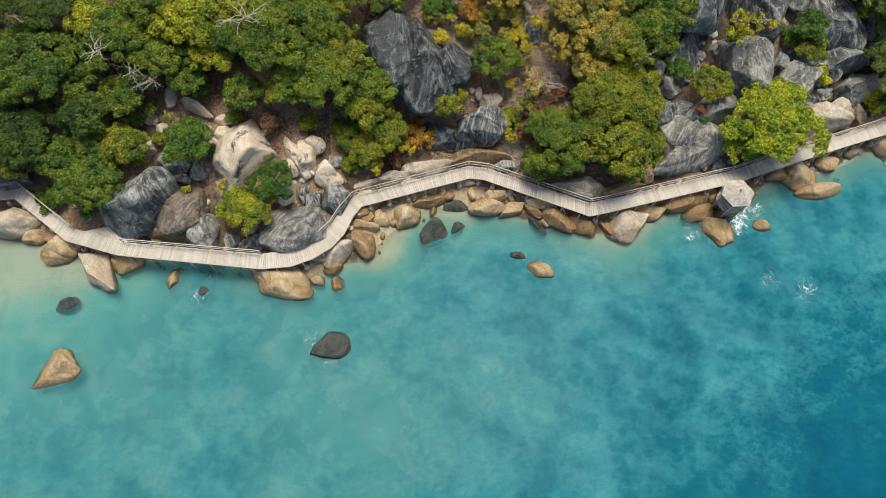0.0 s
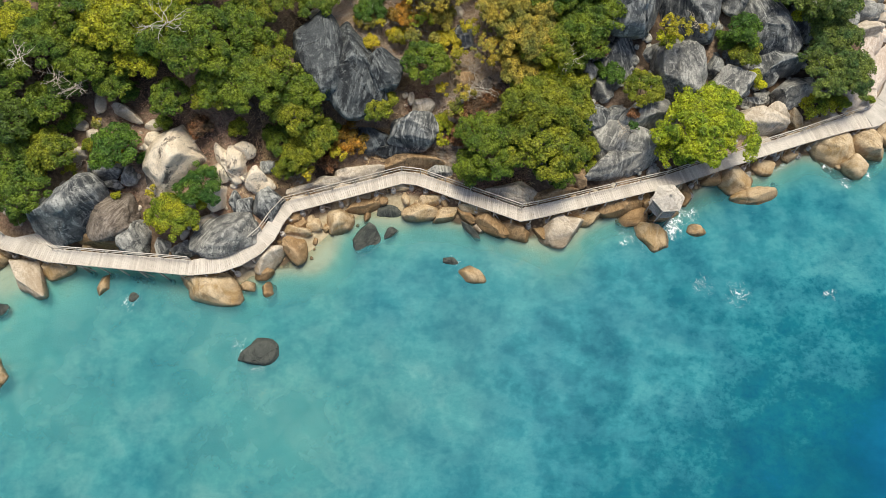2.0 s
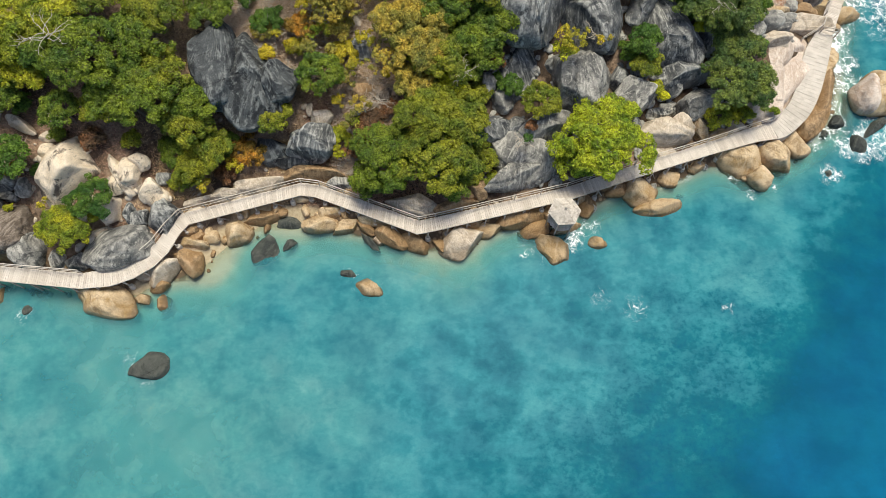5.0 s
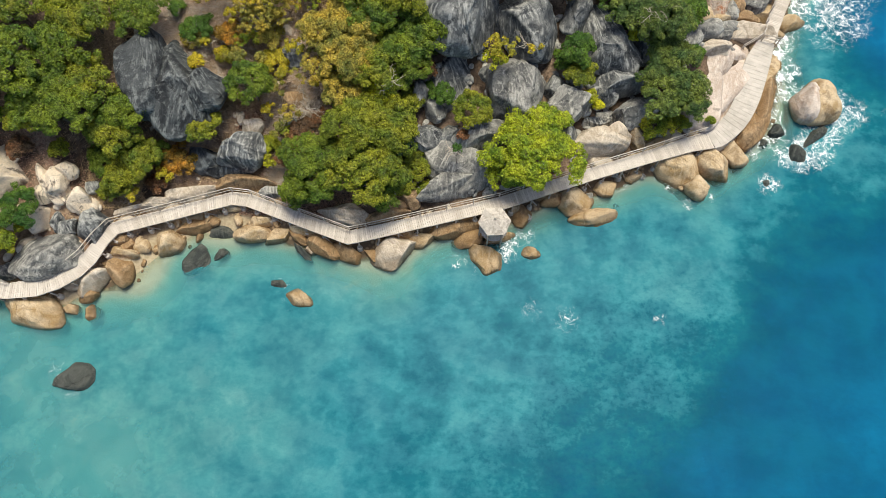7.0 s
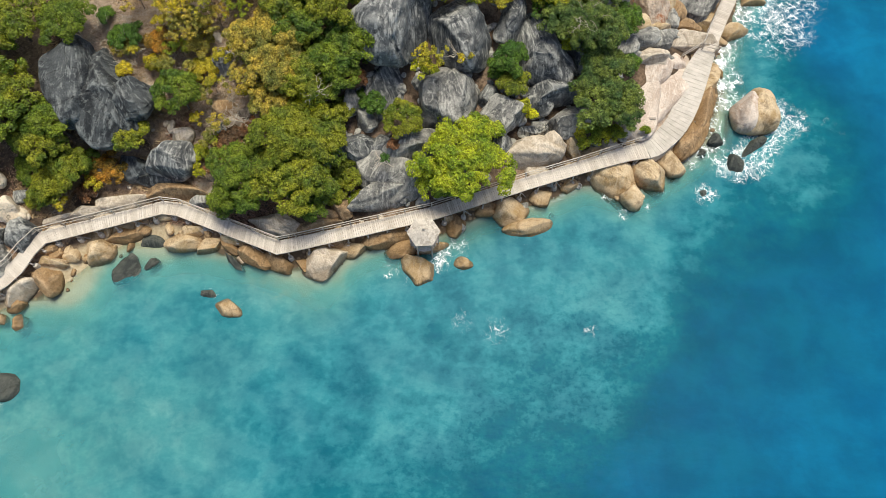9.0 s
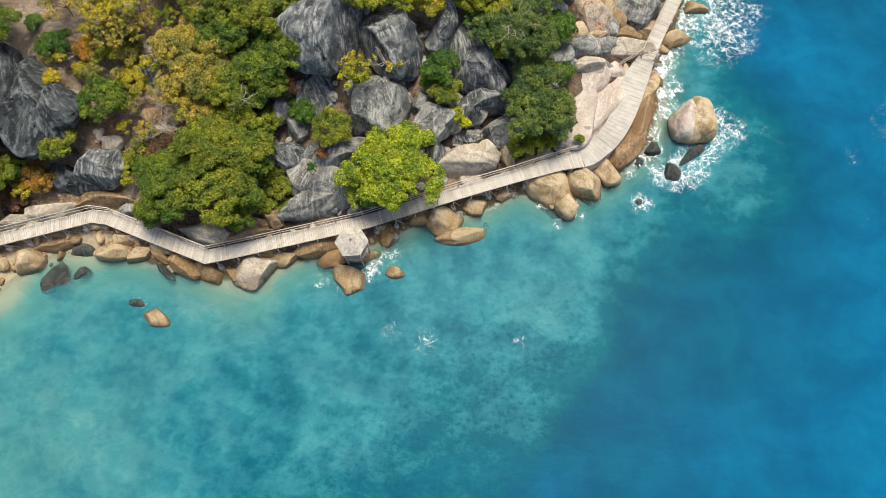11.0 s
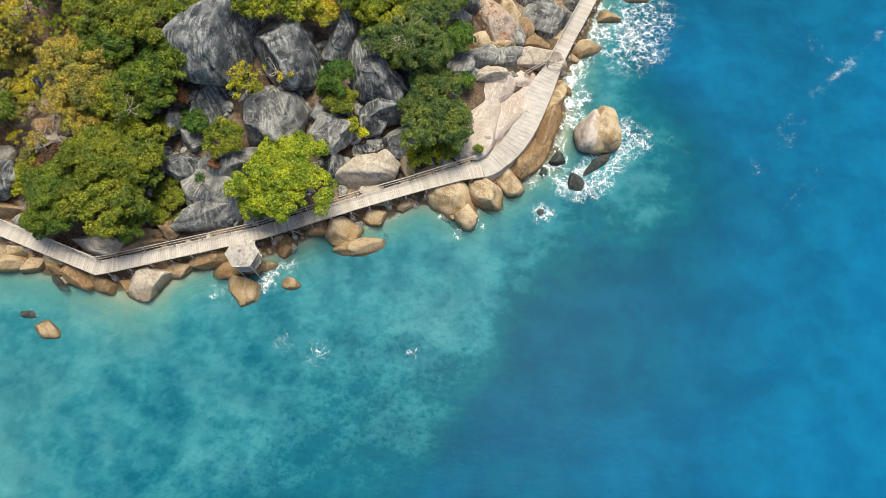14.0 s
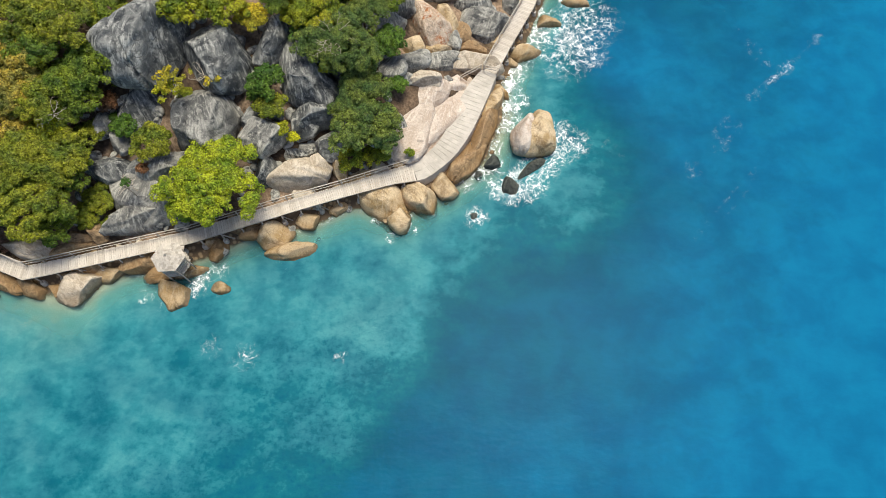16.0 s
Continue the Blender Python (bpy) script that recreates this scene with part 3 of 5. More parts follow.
def landing(corners):
    """The wider stretch of decking that fills the corner beside the great boulder."""
    deck = tagged(new("boardwalk_landing"), "weathered timber landing beside a large dark boulder", "boardwalk", kind="structure")
    a, b, c, d = [Vector(p) for p in corners]
    n = round((b - a).length / 0.2)
    for i in range(n):
        f0, f1 = (i + 0.06) / n, (i + 0.94) / n
        v, f = block([d.lerp(c, f0), d.lerp(c, f1), a.lerp(b, f1), a.lerp(b, f0)], TOP - 0.045, TOP - 0.008 + rng.uniform(-0.004, 0.003))
        linked("plank", mesh("plank", v, f, WOOD, False), deck)
    for p, q in ((a, b), (d, c)):
        v, f = bar((*p.lerp(q, 0.05), TOP - 0.13), (*p.lerp(q, 0.95), TOP - 0.13), 0.1, 0.16)
        linked("beam", mesh("beam", v, f, TIMBER, False), deck)
    for p in (a, b, c):
        v, f = bar((p.x, p.y, seated(p.x, p.y) - 0.2), (p.x, p.y, TOP - 0.05), 0.14, sides=8)
        linked("pile", mesh("pile", v, f, TIMBER), deck)


landing([(-30.08, 20.61), (-26.86, 21.36), (-25.10, 19.74), (-28.63, 19.64)])


def barrier(name, label, a, b):
    """A short timber rail on two posts."""
    thing = tagged(new(name), label, "railing")
    for p in (a, b):
        v, f = bar((*p, TOP - 0.4), (*p, TOP + 0.95), 0.08)
        linked("post", mesh("post", v, f, RAIL, False), thing)
    for z in (0.9, 0.5):
        v, f = bar((*a, TOP + z), (*b, TOP + z), 0.06)
        linked("rail", mesh("rail", v, f, RAIL, False), thing)


barrier("railing", "short timber railing where path meets walkway", (52.75, 42.35), (54.72, 43.62))
barrier("railing", "low timber barrier above the surf", (55.05, 43.55), (56.50, 43.15))

sign = tagged(new("sign_post"), "small blank timber sign on a post over bleached rock", "sign")
sign.location = (48.95, 35.1, 1.55)
v, f = bar((0, 0, 0), (0, 0, 1.5), 0.08, sides=8)
linked("post", mesh("post", v, f, TIMBER), sign)
v, f = bar((-0.3, 0, 1.42), (0.3, 0, 1.42), 0.22, 0.04)
linked("board", mesh("board", v, f, TIMBER, False), sign)


# ---- the sea kiosk ----
def kiosk(x, y):
    """A small six-sided lookout on piles with a shingled roof, beside the boardwalk."""
    hut = tagged(new("kiosk"), "small hexagonal timber lookout with silvered shingle roof on piles", "pavilion")
    hut.location = (x, y, 0)
    turn, eave, apex, wide = radians(3), 3.5, 4.15, 1.42

    def corner(k, r, z):
        w = turn + k * math.pi / 3
        return Vector((math.cos(w) * r, math.sin(w) * r, z))
    for k in range(6):
        a, b, top = corner(k, wide, eave), corner(k + 1, wide, eave), Vector((0, 0, apex))
        v = [a, b, top, a - Vector((0, 0, 0.09)), b - Vector((0, 0, 0.09)), top - Vector((0, 0, 0.09))]
        panel = linked("roof_panel", mesh("roof_panel", v, [(0, 1, 2), (5, 4, 3), (0, 3, 4, 1), (1, 4, 5, 2), (2, 5, 3, 0)], SHINGLE, False), hut)
        normal = (b - a).cross(top - a).normalized()
        rows = 7
        for r in range(rows):
            f0, f1 = r / rows, min(1.0, (r + 1.25) / rows)
            le, re = a.lerp(top, f0), b.lerp(top, f0)
            lt, rt = a.lerp(top, f1), b.lerp(top, f1)
            n = max(1, round((re - le).length / 0.26))
            for i in range(n):
                g0, g1 = (i + 0.04) / n, (i + 0.96) / n
                drop = rng.uniform(-0.04, 0.04)
                q = [le.lerp(re, g0), le.lerp(re, g1), lt.lerp(rt, g1), lt.lerp(rt, g0)]
                q[0] = q[0] + (le - lt) * drop + normal * rng.uniform(0.035, 0.075)
                q[1] = q[1] + (le - lt) * drop + normal * rng.uniform(0.035, 0.075)
                q[2], q[3] = q[2] + normal * 0.012, q[3] + normal * 0.012
                v = q + [p - normal * 0.012 for p in q]
                linked("shingle", mesh("shingle", v, [(0, 1, 2, 3), (7, 6, 5, 4), (0, 4, 5, 1), (1, 5, 6, 2), (2, 6, 7, 3), (3, 7, 4, 0)], SHINGLE, False), panel)
        p = corner(k, wide * 0.86, 0)
        ground_z = seated(x + p.x, y + p.y)
        v, f = bar((p.x, p.y, ground_z - 0.2), (p.x, p.y, eave - 0.02), 0.13, sides=8)
        linked("post", mesh("post", v, f, TIMBER), hut)
        q = corner(k + 1, wide * 0.86, 0)
        v, f = bar((p.x, p.y, TOP - 0.12), (q.x, q.y, TOP - 0.12), 0.10, 0.16)
        linked("beam", mesh("beam", v, f, TIMBER, False), hut)
        if k not in (0, 1):
            for z, s in ((0.9, 0.09), (0.45, 0.06)):
                v, f = bar((p.x, p.y, TOP + z), (q.x, q.y, TOP + z), s)
                linked("rail", mesh("rail", v, f, RAIL, False), hut)
    for i in range(15):
        x0 = -1.22 + i * 0.163
        half = math.sqrt(max(0.05, 1.22 ** 2 - (x0 + 0.08) ** 2)) * 0.98
        v, f = block([(x0, -half), (x0 + 0.155, -half), (x0 + 0.155, half), (x0, half)], TOP - 0.04, TOP)
        linked("floorboard", mesh("floorboard", v, f, WOOD, False), hut)
    for i in range(7):
        y0 = 1.1 + i * 0.2
        v, f = block([(-0.5, y0), (0.5, y0), (0.5, y0 + 0.18), (-0.5, y0 + 0.18)], TOP - 0.05, TOP - 0.012)
        linked("gangway_board", mesh("gangway_board", v, f, WOOD, False), hut)
    bm = bmesh.new()
    bmesh.ops.create_cone(bm, cap_ends=True, segments=8, radius1=0.16, radius2=0.05, depth=0.22)
    me = bpy.data.meshes.new("finial")
    bm.to_mesh(me)
    bm.free()
    me.materials.append(SHINGLE)
    linked("finial", me, hut, "small capped roof peak", pose(0, 0, apex + 0.06))


kiosk(27.99, 23.55)

# ---- boulders ----
def ball(cuts):
    bm = bmesh.new()
    bmesh.ops.create_icosphere(bm, subdivisions=cuts, radius=1.0)
    v = np.array([tuple(p.co) for p in bm.verts])
    f = [tuple(p.index for p in q.verts) for q in bm.faces]
    bm.free()
    return v / np.linalg.norm(v, axis=1)[:, None], f


BALLS = {3: ball(3), 4: ball(4), 5: ball(5)}
AWASH = []


def lumps(p, scale, seed, octaves=2):
    """Smooth noise of -1 to 1 at points on a unit ball."""
    total, size = np.zeros(len(p)), 1.0
    for o in range(octaves):
        off = Vector((seed * 3.7, seed * -1.9, o * 11.0 + seed))
        total += size * np.array([noise.noise(Vector(q) * scale * 2 ** o + off) for q in p])
        size *= 0.45
    return total


PLACES = {
    "sub": "lying awash in shallow water", "water": "standing in the sea below the boardwalk",
    "shore": "on the shore beside the boardwalk", "hill": "among shrubs on the hillside",
}
LOOKS = {
    "tan": "golden-brown rounded granite boulder", "pale": "pale weathered granite boulder", "cream": "cream granite boulder with black lichen",
    "slab": "sun-bleached pale granite slab", "dark": "dark streaked granite boulder", "black": "streaked granite cliff block with overhang shade in its colour", "umber": "umber-brown leaning granite slab", "grey": "grey faceted granite boulder",
    "brown": "dark brown granite rock", "wet": "dark drowned rock", "rust": "rust-stained granite outcrop",
}


def boulder(kind, where, place, size, turn, seed, facets=4, cracks=0, square=0.9):
    """A rounded granite boulder: softly flattened sides, swells, clefts where it has split, and sheets peeling off."""
    r = np.random.RandomState(seed)
    smooth = kind in ("tan", "pale", "slab", "brown", "wet")
    unit, faces = BALLS[5 if max(size) > 1.9 else 4 if max(size) > 0.75 else 3]
    p = np.sign(unit) * np.abs(unit) ** square
    soft = 26.0 if smooth else 34.0
    for _ in range(max(facets + 5, 3)):
        n = r.normal(size=3)
        n[2] = abs(n[2]) * 0.8
        n /= np.linalg.norm(n)
        over = np.log1p(np.exp(soft * (p @ n - r.uniform(0.52, 0.86)))) / soft
        p -= (over * 0.9)[:, None] * n
    swell = lumps(unit, 1.5, seed, 2)
    p *= (1.10 + 0.12 * swell)[:, None]
    fine = lumps(unit, 5.5, seed + 40, 2)
    p *= (1 + (0.016 if smooth else 0.022) * fine)[:, None]
    for _ in range(cracks + (r.uniform() < (0.25 if smooth else 0.7))):
        n = r.normal(size=3)
        n[2] *= 0.35
        n /= np.linalg.norm(n)
        off = r.uniform(-0.45, 0.45)
        side = unit @ n - off + 0.06 * swell
        p *= (1 - 0.075 * np.exp(-(side / 0.03) ** 2))[:, None]
        p += np.where(side > 0, r.uniform(-0.03, 0.03), 0)[:, None] * np.array([0, 0, 1.0])
    # a peeled sheet: part of the skin stands proud with a broken edge
    for _ in range(0 if kind == "slab" else 1 if smooth else 2):
        lean = r.normal(size=3)
        lean /= np.linalg.norm(lean)
        skin = lumps(unit, 1.0, seed + 9, 2) * 0.45 + unit @ lean * 0.8
        p *= (1 + (0.022 if smooth else 0.038) * np.clip((skin - r.uniform(-0.1, 0.4)) / (0.10 if smooth else 0.045), 0, 1))[:, None]
    p *= np.array(size)
    w = radians(turn)
    p[:, :2] = np.stack([p[:, 0] * math.cos(w) - p[:, 1] * math.sin(w), p[:, 0] * math.sin(w) + p[:, 1] * math.cos(w)], 1)
    if where in ("sub", "water"):
        # the sea has worn the foot in below the waterline
        p[:, :2] *= (1 - 0.4 * np.clip((-0.05 - p[:, 2] - place[2]) / 0.6, 0, 1))[:, None]
    ob = new("boulder", mesh("boulder", p, faces, ROCK[kind]))
    ob.location = place
    if where in ("sub", "water"):
        AWASH.append((place[0], place[1], 0.92 * math.sqrt(size[0] * size[1])))
    tagged(ob, LOOKS[kind] + " " + PLACES[where], "boulder", "boulders of the shore")



boulder("pale", "shore", (-37.12, 22.13, 0.92), (3.09, 1.37, 1.56), 5, 7)
boulder("tan", "water", (-35.20, 20.90, 0.24), (1.49, 0.80, 0.83), 20, 50)
boulder("tan", "water", (-32.59, 19.47, 0.33), (2.05, 1.59, 1.37), 10, 3, cracks=2)
boulder("pale", "water", (-28.63, 17.70, 0.26), (2.59, 1.35, 1.41), -48, 30)
boulder("tan", "water", (-26.44, 18.27, 0.17), (1.58, 0.90, 0.91), 0, 29)
boulder("tan", "water", (-22.02, 16.91, -0.28), (0.85, 1.24, 0.78), 0, 41)
boulder("brown", "water", (-18.87, 17.41, -0.38), (0.74, 0.45, 0.44), 0, 30)
boulder("wet", "sub", (-31.30, 14.46, -0.48), (1.34, 0.67, 0.72), 25, 57, facets=-1)
boulder("tan", "water", (-30.55, 8.62, -0.14), (2.08, 1.71, 1.25), 20, 22)
boulder("tan", "water", (-12.20, 16.75, -0.05), (3.05, 1.45, 1.50), -14, 18, facets=1, square=0.8)
boulder("tan", "water", (-9.18, 16.80, -0.20), (0.90, 0.62, 0.56), -10, 80)
boulder("brown", "water", (-7.25, 16.52, -0.31), (0.84, 0.96, 0.68), 10, 94)
boulder("pale", "shore", (-7.39, 19.35, 0.80), (1.57, 1.29, 1.08), 40, 16)
boulder("brown", "water", (-7.66, 18.01, 0.18), (1.13, 0.73, 0.69), 0, 70)
boulder("brown", "shore", (-5.06, 20.01, 0.61), (1.36, 1.24, 0.98), -50, 73)
boulder("tan", "shore", (-4.78, 21.66, 1.02), (1.36, 0.45, 0.60), -10, 38)
boulder("tan", "shore", (-3.34, 22.36, 0.82), (0.74, 0.63, 0.52), 0, 32)
boulder("tan", "shore", (-1.32, 22.99, 0.40), (1.39, 1.39, 1.05), 30, 25, cracks=2)
boulder("wet", "sub", (1.02, 21.38, -0.42), (1.85, 1.45, 0.95), 60, 96, facets=3)
boulder("wet", "sub", (3.43, 21.82, -0.22), (0.81, 0.52, 0.49), 30, 63)
boulder("brown", "water", (1.28, 23.53, 0.06), (0.35, 0.58, 0.34), 0, 40)
boulder("wet", "sub", (3.66, 23.90, -0.38), (1.41, 0.94, 0.87), 0, 93)
boulder("wet", "sub", (-19.10, 15.87, -0.20), (0.62, 0.50, 0.42), 0, 24)
boulder("wet", "sub", (10.62, 17.41, -0.39), (1.47, 0.62, 0.72), -10, 70)
boulder("tan", "water", (6.26, 23.70, 0.30), (1.57, 1.22, 1.05), 10, 73, cracks=3)
boulder("tan", "shore", (8.51, 23.47, 0.28), (1.39, 0.76, 0.78), 20, 59)
boulder("wet", "sub", (10.98, 21.94, -0.41), (1.75, 0.41, 0.96), -42, 1)
boulder("wet", "sub", (9.03, 19.09, -0.08), (0.68, 0.51, 0.45), 0, 10)
boulder("tan", "water", (10.73, 17.90, -0.25), (1.53, 0.85, 0.86), -15, 49)
boulder("wet", "sub", (-7.66, 10.82, -0.17), (1.73, 1.19, 0.81), 5, 63, facets=-1)
boulder("pale", "water", (18.91, 21.78, 0.34), (2.18, 1.32, 1.28), 28, 57, cracks=1)
boulder("brown", "shore", (12.61, 22.60, 0.42), (2.07, 0.86, 1.01), -30, 94, cracks=3)
boulder("brown", "shore", (14.90, 21.96, 0.33), (1.72, 0.80, 0.89), -25, 4, cracks=3)
boulder("tan", "shore", (11.40, 23.92, 1.02), (1.50, 0.63, 0.74), -10, 32)
boulder("pale", "shore", (14.47, 24.76, 1.51), (1.49, 0.75, 0.80), -15, 80)
boulder("brown", "shore", (10.31, 23.47, 0.52), (1.27, 0.46, 0.58), -45, 74)
boulder("brown", "water", (17.24, 21.63, 0.17), (1.15, 0.57, 0.61), -40, 59)
boulder("brown", "shore", (0.91, 24.40, 0.44), (1.75, 0.70, 0.84), 10, 30)
boulder("tan", "water", (-2.20, 22.24, 0.16), (0.81, 0.46, 0.46), 0, 41)
boulder("brown", "shore", (-5.21, 22.88, 1.30), (0.91, 0.57, 0.55), 20, 47)
boulder("tan", "shore", (4.33, 26.19, 1.15), (1.05, 0.58, 0.59), 0, 90)
boulder("tan", "shore", (7.19, 24.74, 0.90), (1.16, 0.58, 0.62), 10, 38)
boulder("brown", "shore", (2.49, 24.86, 0.68), (0.70, 0.47, 0.43), 0, 31)
boulder("tan", "shore", (21.53, 23.15, 0.33), (1.36, 0.79, 0.78), 10, 46)
boulder("brown", "shore", (24.33, 24.16, 0.67), (2.38, 0.96, 1.14), 12, 62)
boulder("brown", "shore", (25.90, 23.50, 0.05), (1.90, 0.96, 0.85), 14, 92)
boulder("tan", "water", (27.54, 21.32, -0.14), (2.08, 1.35, 1.27), -38, 1)
boulder("brown", "water", (30.81, 25.46, 0.22), (0.98, 1.03, 0.76), 20, 40)
boulder("tan", "water", (28.63, 23.43, -0.26), (1.49, 0.80, 0.83), 20, 73)
boulder("tan", "sub", (31.46, 21.95, -0.08), (0.79, 0.56, 0.51), 0, 68, facets=-2)
boulder("tan", "water", (35.60, 27.05, 0.19), (1.86, 1.51, 1.27), -10, 94)
boulder("tan", "shore", (38.80, 28.36, 0.34), (1.17, 0.87, 0.76), 0, 8)
boulder("tan", "water", (37.28, 25.29, -0.20), (2.19, 0.87, 1.04), 12, 83, facets=-3)
boulder("wet", "water", (39.70, 26.51, -0.39), (0.35, 0.70, 0.37), 10, 73)
boulder("brown", "shore", (33.40, 27.21, 0.34), (1.27, 0.81, 0.77), 0, 56)
boulder("brown", "shore", (32.32, 27.45, 0.82), (0.92, 0.69, 0.60), 0, 45)
boulder("brown", "shore", (19.31, 23.59, 1.03), (1.46, 0.78, 0.81), 10, 54)
boulder("tan", "water", (59.24, 47.12, 0.20), (1.81, 0.84, 0.93), 18, 26)
boulder("tan", "water", (62.20, 51.34, -0.22), (1.53, 1.13, 1.00), -10, 35)
boulder("tan", "water", (65.04, 53.95, -0.23), (1.75, 0.88, 0.94), 0, 80)
boulder("tan", "water", (67.44, 56.46, -0.16), (2.05, 1.23, 1.20), 0, 32)
boulder("tan", "water", (63.37, 56.74, 0.35), (1.77, 1.36, 1.17), 0, 37)
boulder("rust", "hill", (49.24, 48.83, 2.95), (2.38, 3.63, 2.22), 12, 28, cracks=2)
boulder("grey", "shore", (55.24, 49.58, 1.95), (2.93, 1.98, 1.82), -10, 8)
boulder("tan", "shore", (56.44, 47.90, 0.86), (1.46, 1.53, 1.13), 0, 30)
boulder("grey", "hill", (52.10, 46.71, 2.82), (0.74, 1.36, 0.76), 0, 33)
boulder("tan", "hill", (50.54, 45.28, 3.07), (1.34, 0.61, 0.69), 0, 85)
boulder("brown", "hill", (53.63, 46.25, 2.13), (1.75, 0.62, 0.79), -10, 40)
boulder("grey", "hill", (49.99, 43.83, 2.36), (2.82, 1.22, 1.41), 10, 43)
boulder("pale", "shore", (54.62, 44.55, 1.69), (2.61, 1.24, 1.36), 5, 5)
boulder("grey", "hill", (45.89, 46.79, 5.24), (1.49, 1.79, 1.23), -15, 13)
boulder("grey", "hill", (53.79, 50.93, 2.84), (2.16, 1.01, 1.12), 0, 83)
boulder("grey", "shore", (58.17, 52.28, 1.40), (0.91, 1.04, 0.74), 0, 97)
boulder("grey", "hill", (49.71, 51.98, 4.76), (2.79, 1.86, 1.72), 0, 16)
boulder("pale", "hill", (55.47, 54.20, 2.89), (2.58, 1.68, 1.58), 0, 36)
boulder("tan", "hill", (46.57, 33.41, 1.02), (1.28, 1.17, 0.93), -20, 38)
boulder("dark", "hill", (25.15, 41.58, 9.18), (3.77, 3.66, 2.98), -15, 11, facets=-3)
boulder("dark", "hill", (31.50, 41.22, 7.51), (2.87, 3.54, 2.41), 25, 12, facets=1)
boulder("dark", "hill", (35.81, 42.59, 7.56), (1.39, 2.45, 1.40), -20, 70)
boulder("dark", "hill", (38.58, 40.51, 5.84), (2.49, 3.51, 2.24), 35, 83, cracks=2)
boulder("grey", "hill", (42.19, 40.89, 5.58), (1.37, 1.94, 1.23), 10, 67)
boulder("grey", "hill", (30.16, 36.11, 5.53), (3.21, 3.10, 2.38), 0, 7, facets=7, cracks=2)
boulder("dark", "hill", (24.30, 37.09, 4.73), (2.98, 2.98, 2.25), 20, 19)
boulder("dark", "hill", (39.84, 37.16, 4.33), (2.53, 1.44, 1.44), 8, 35)
boulder("grey", "hill", (41.02, 34.72, 3.24), (2.02, 1.44, 1.29), 15, 88)
boulder("grey", "hill", (35.03, 34.80, 4.52), (1.98, 1.87, 1.45), 0, 46)
boulder("dark", "hill", (38.18, 36.54, 3.54), (1.39, 1.51, 1.10), 0, 88)
boulder("dark", "hill", (37.38, 34.03, 2.43), (1.17, 0.47, 0.56), 0, 6)
boulder("grey", "hill", (38.60, 34.54, 2.29), (0.94, 0.53, 0.53), 5, 62)
boulder("dark", "hill", (33.86, 36.46, 4.29), (1.38, 1.26, 1.00), 0, 50)
boulder("grey", "hill", (21.54, 34.99, 5.85), (0.94, 1.22, 0.81), 0, 24)
boulder("grey", "hill", (22.76, 33.90, 5.04), (1.00, 1.23, 0.84), 15, 69)
boulder("grey", "hill", (20.35, 32.56, 4.59), (0.73, 0.61, 0.50), 0, 37)
boulder("dark", "hill", (21.85, 31.54, 4.17), (2.23, 1.12, 1.19), 10, 55)
boulder("dark", "hill", (23.84, 31.53, 3.68), (1.69, 1.13, 1.04), 0, 22)
boulder("grey", "hill", (27.28, 31.93, 3.88), (2.70, 1.46, 1.50), 14, 23)
boulder("grey", "hill", (25.09, 29.67, 2.36), (3.64, 2.62, 2.34), -15, 21)
boulder("grey", "hill", (24.34, 27.64, 2.10), (3.50, 1.02, 1.43), 14, 74, facets=-2)
boulder("brown", "hill", (20.71, 26.48, 1.96), (1.12, 1.01, 0.81), 30, 53)
boulder("brown", "shore", (18.31, 24.97, 1.66), (2.24, 0.67, 0.93), 10, 37)
boulder("brown", "hill", (19.30, 25.87, 1.84), (1.12, 0.79, 0.71), 0, 34)
boulder("pale", "shore", (14.80, 25.18, 1.81), (2.46, 0.78, 1.05), -8, 87)
boulder("pale", "shore", (37.90, 32.35, 2.05), (2.75, 1.95, 1.45), 12, 15, facets=1, cracks=2)
boulder("pale", "shore", (39.66, 33.05, 2.45), (1.27, 0.87, 0.80), -10, 26)
boulder("tan", "shore", (41.48, 32.72, 1.90), (0.76, 1.63, 0.84), 25, 3)
boulder("dark", "hill", (35.07, 32.43, 2.61), (1.04, 1.84, 1.05), -10, 61)
boulder("pale", "shore", (38.41, 30.28, 1.02), (1.40, 1.05, 0.92), 0, 55)
boulder("black", "hill", (-2.85, 35.69, 7.92), (2.32, 3.87, 2.27), 8, 31, facets=3)
boulder("black", "hill", (0.41, 34.77, 6.99), (2.79, 4.57, 2.70), 18, 32, facets=5, cracks=2)
boulder("black", "hill", (3.02, 34.41, 7.45), (1.77, 1.99, 1.42), 0, 94)
boulder("pale", "hill", (-2.54, 39.45, 8.22), (1.01, 0.62, 0.60), 0, 66)
boulder("pale", "hill", (3.02, 35.30, 6.83), (0.90, 0.50, 0.51), 20, 68)
boulder("dark", "hill", (5.55, 30.35, 4.20), (2.15, 1.85, 1.75), 0, 33)
boulder("black", "hill", (1.98, 29.94, 2.76), (1.51, 1.63, 1.19), 0, 85)
boulder("pale", "hill", (6.52, 32.29, 4.70), (1.03, 0.80, 0.69), 0, 29)
boulder("pale", "hill", (5.40, 33.17, 4.74), (0.34, 0.69, 0.37), 0, 71)
boulder("black", "hill", (4.33, 29.17, 2.52), (2.32, 0.70, 0.96), 0, 32)
boulder("pale", "shore", (0.92, 27.15, 1.60), (2.56, 0.81, 1.09), 12, 21)
boulder("pale", "shore", (-2.19, 26.16, 1.72), (2.08, 0.64, 0.87), 14, 64)
boulder("brown", "hill", (5.63, 28.01, 2.25), (2.66, 0.87, 1.15), 0, 16)
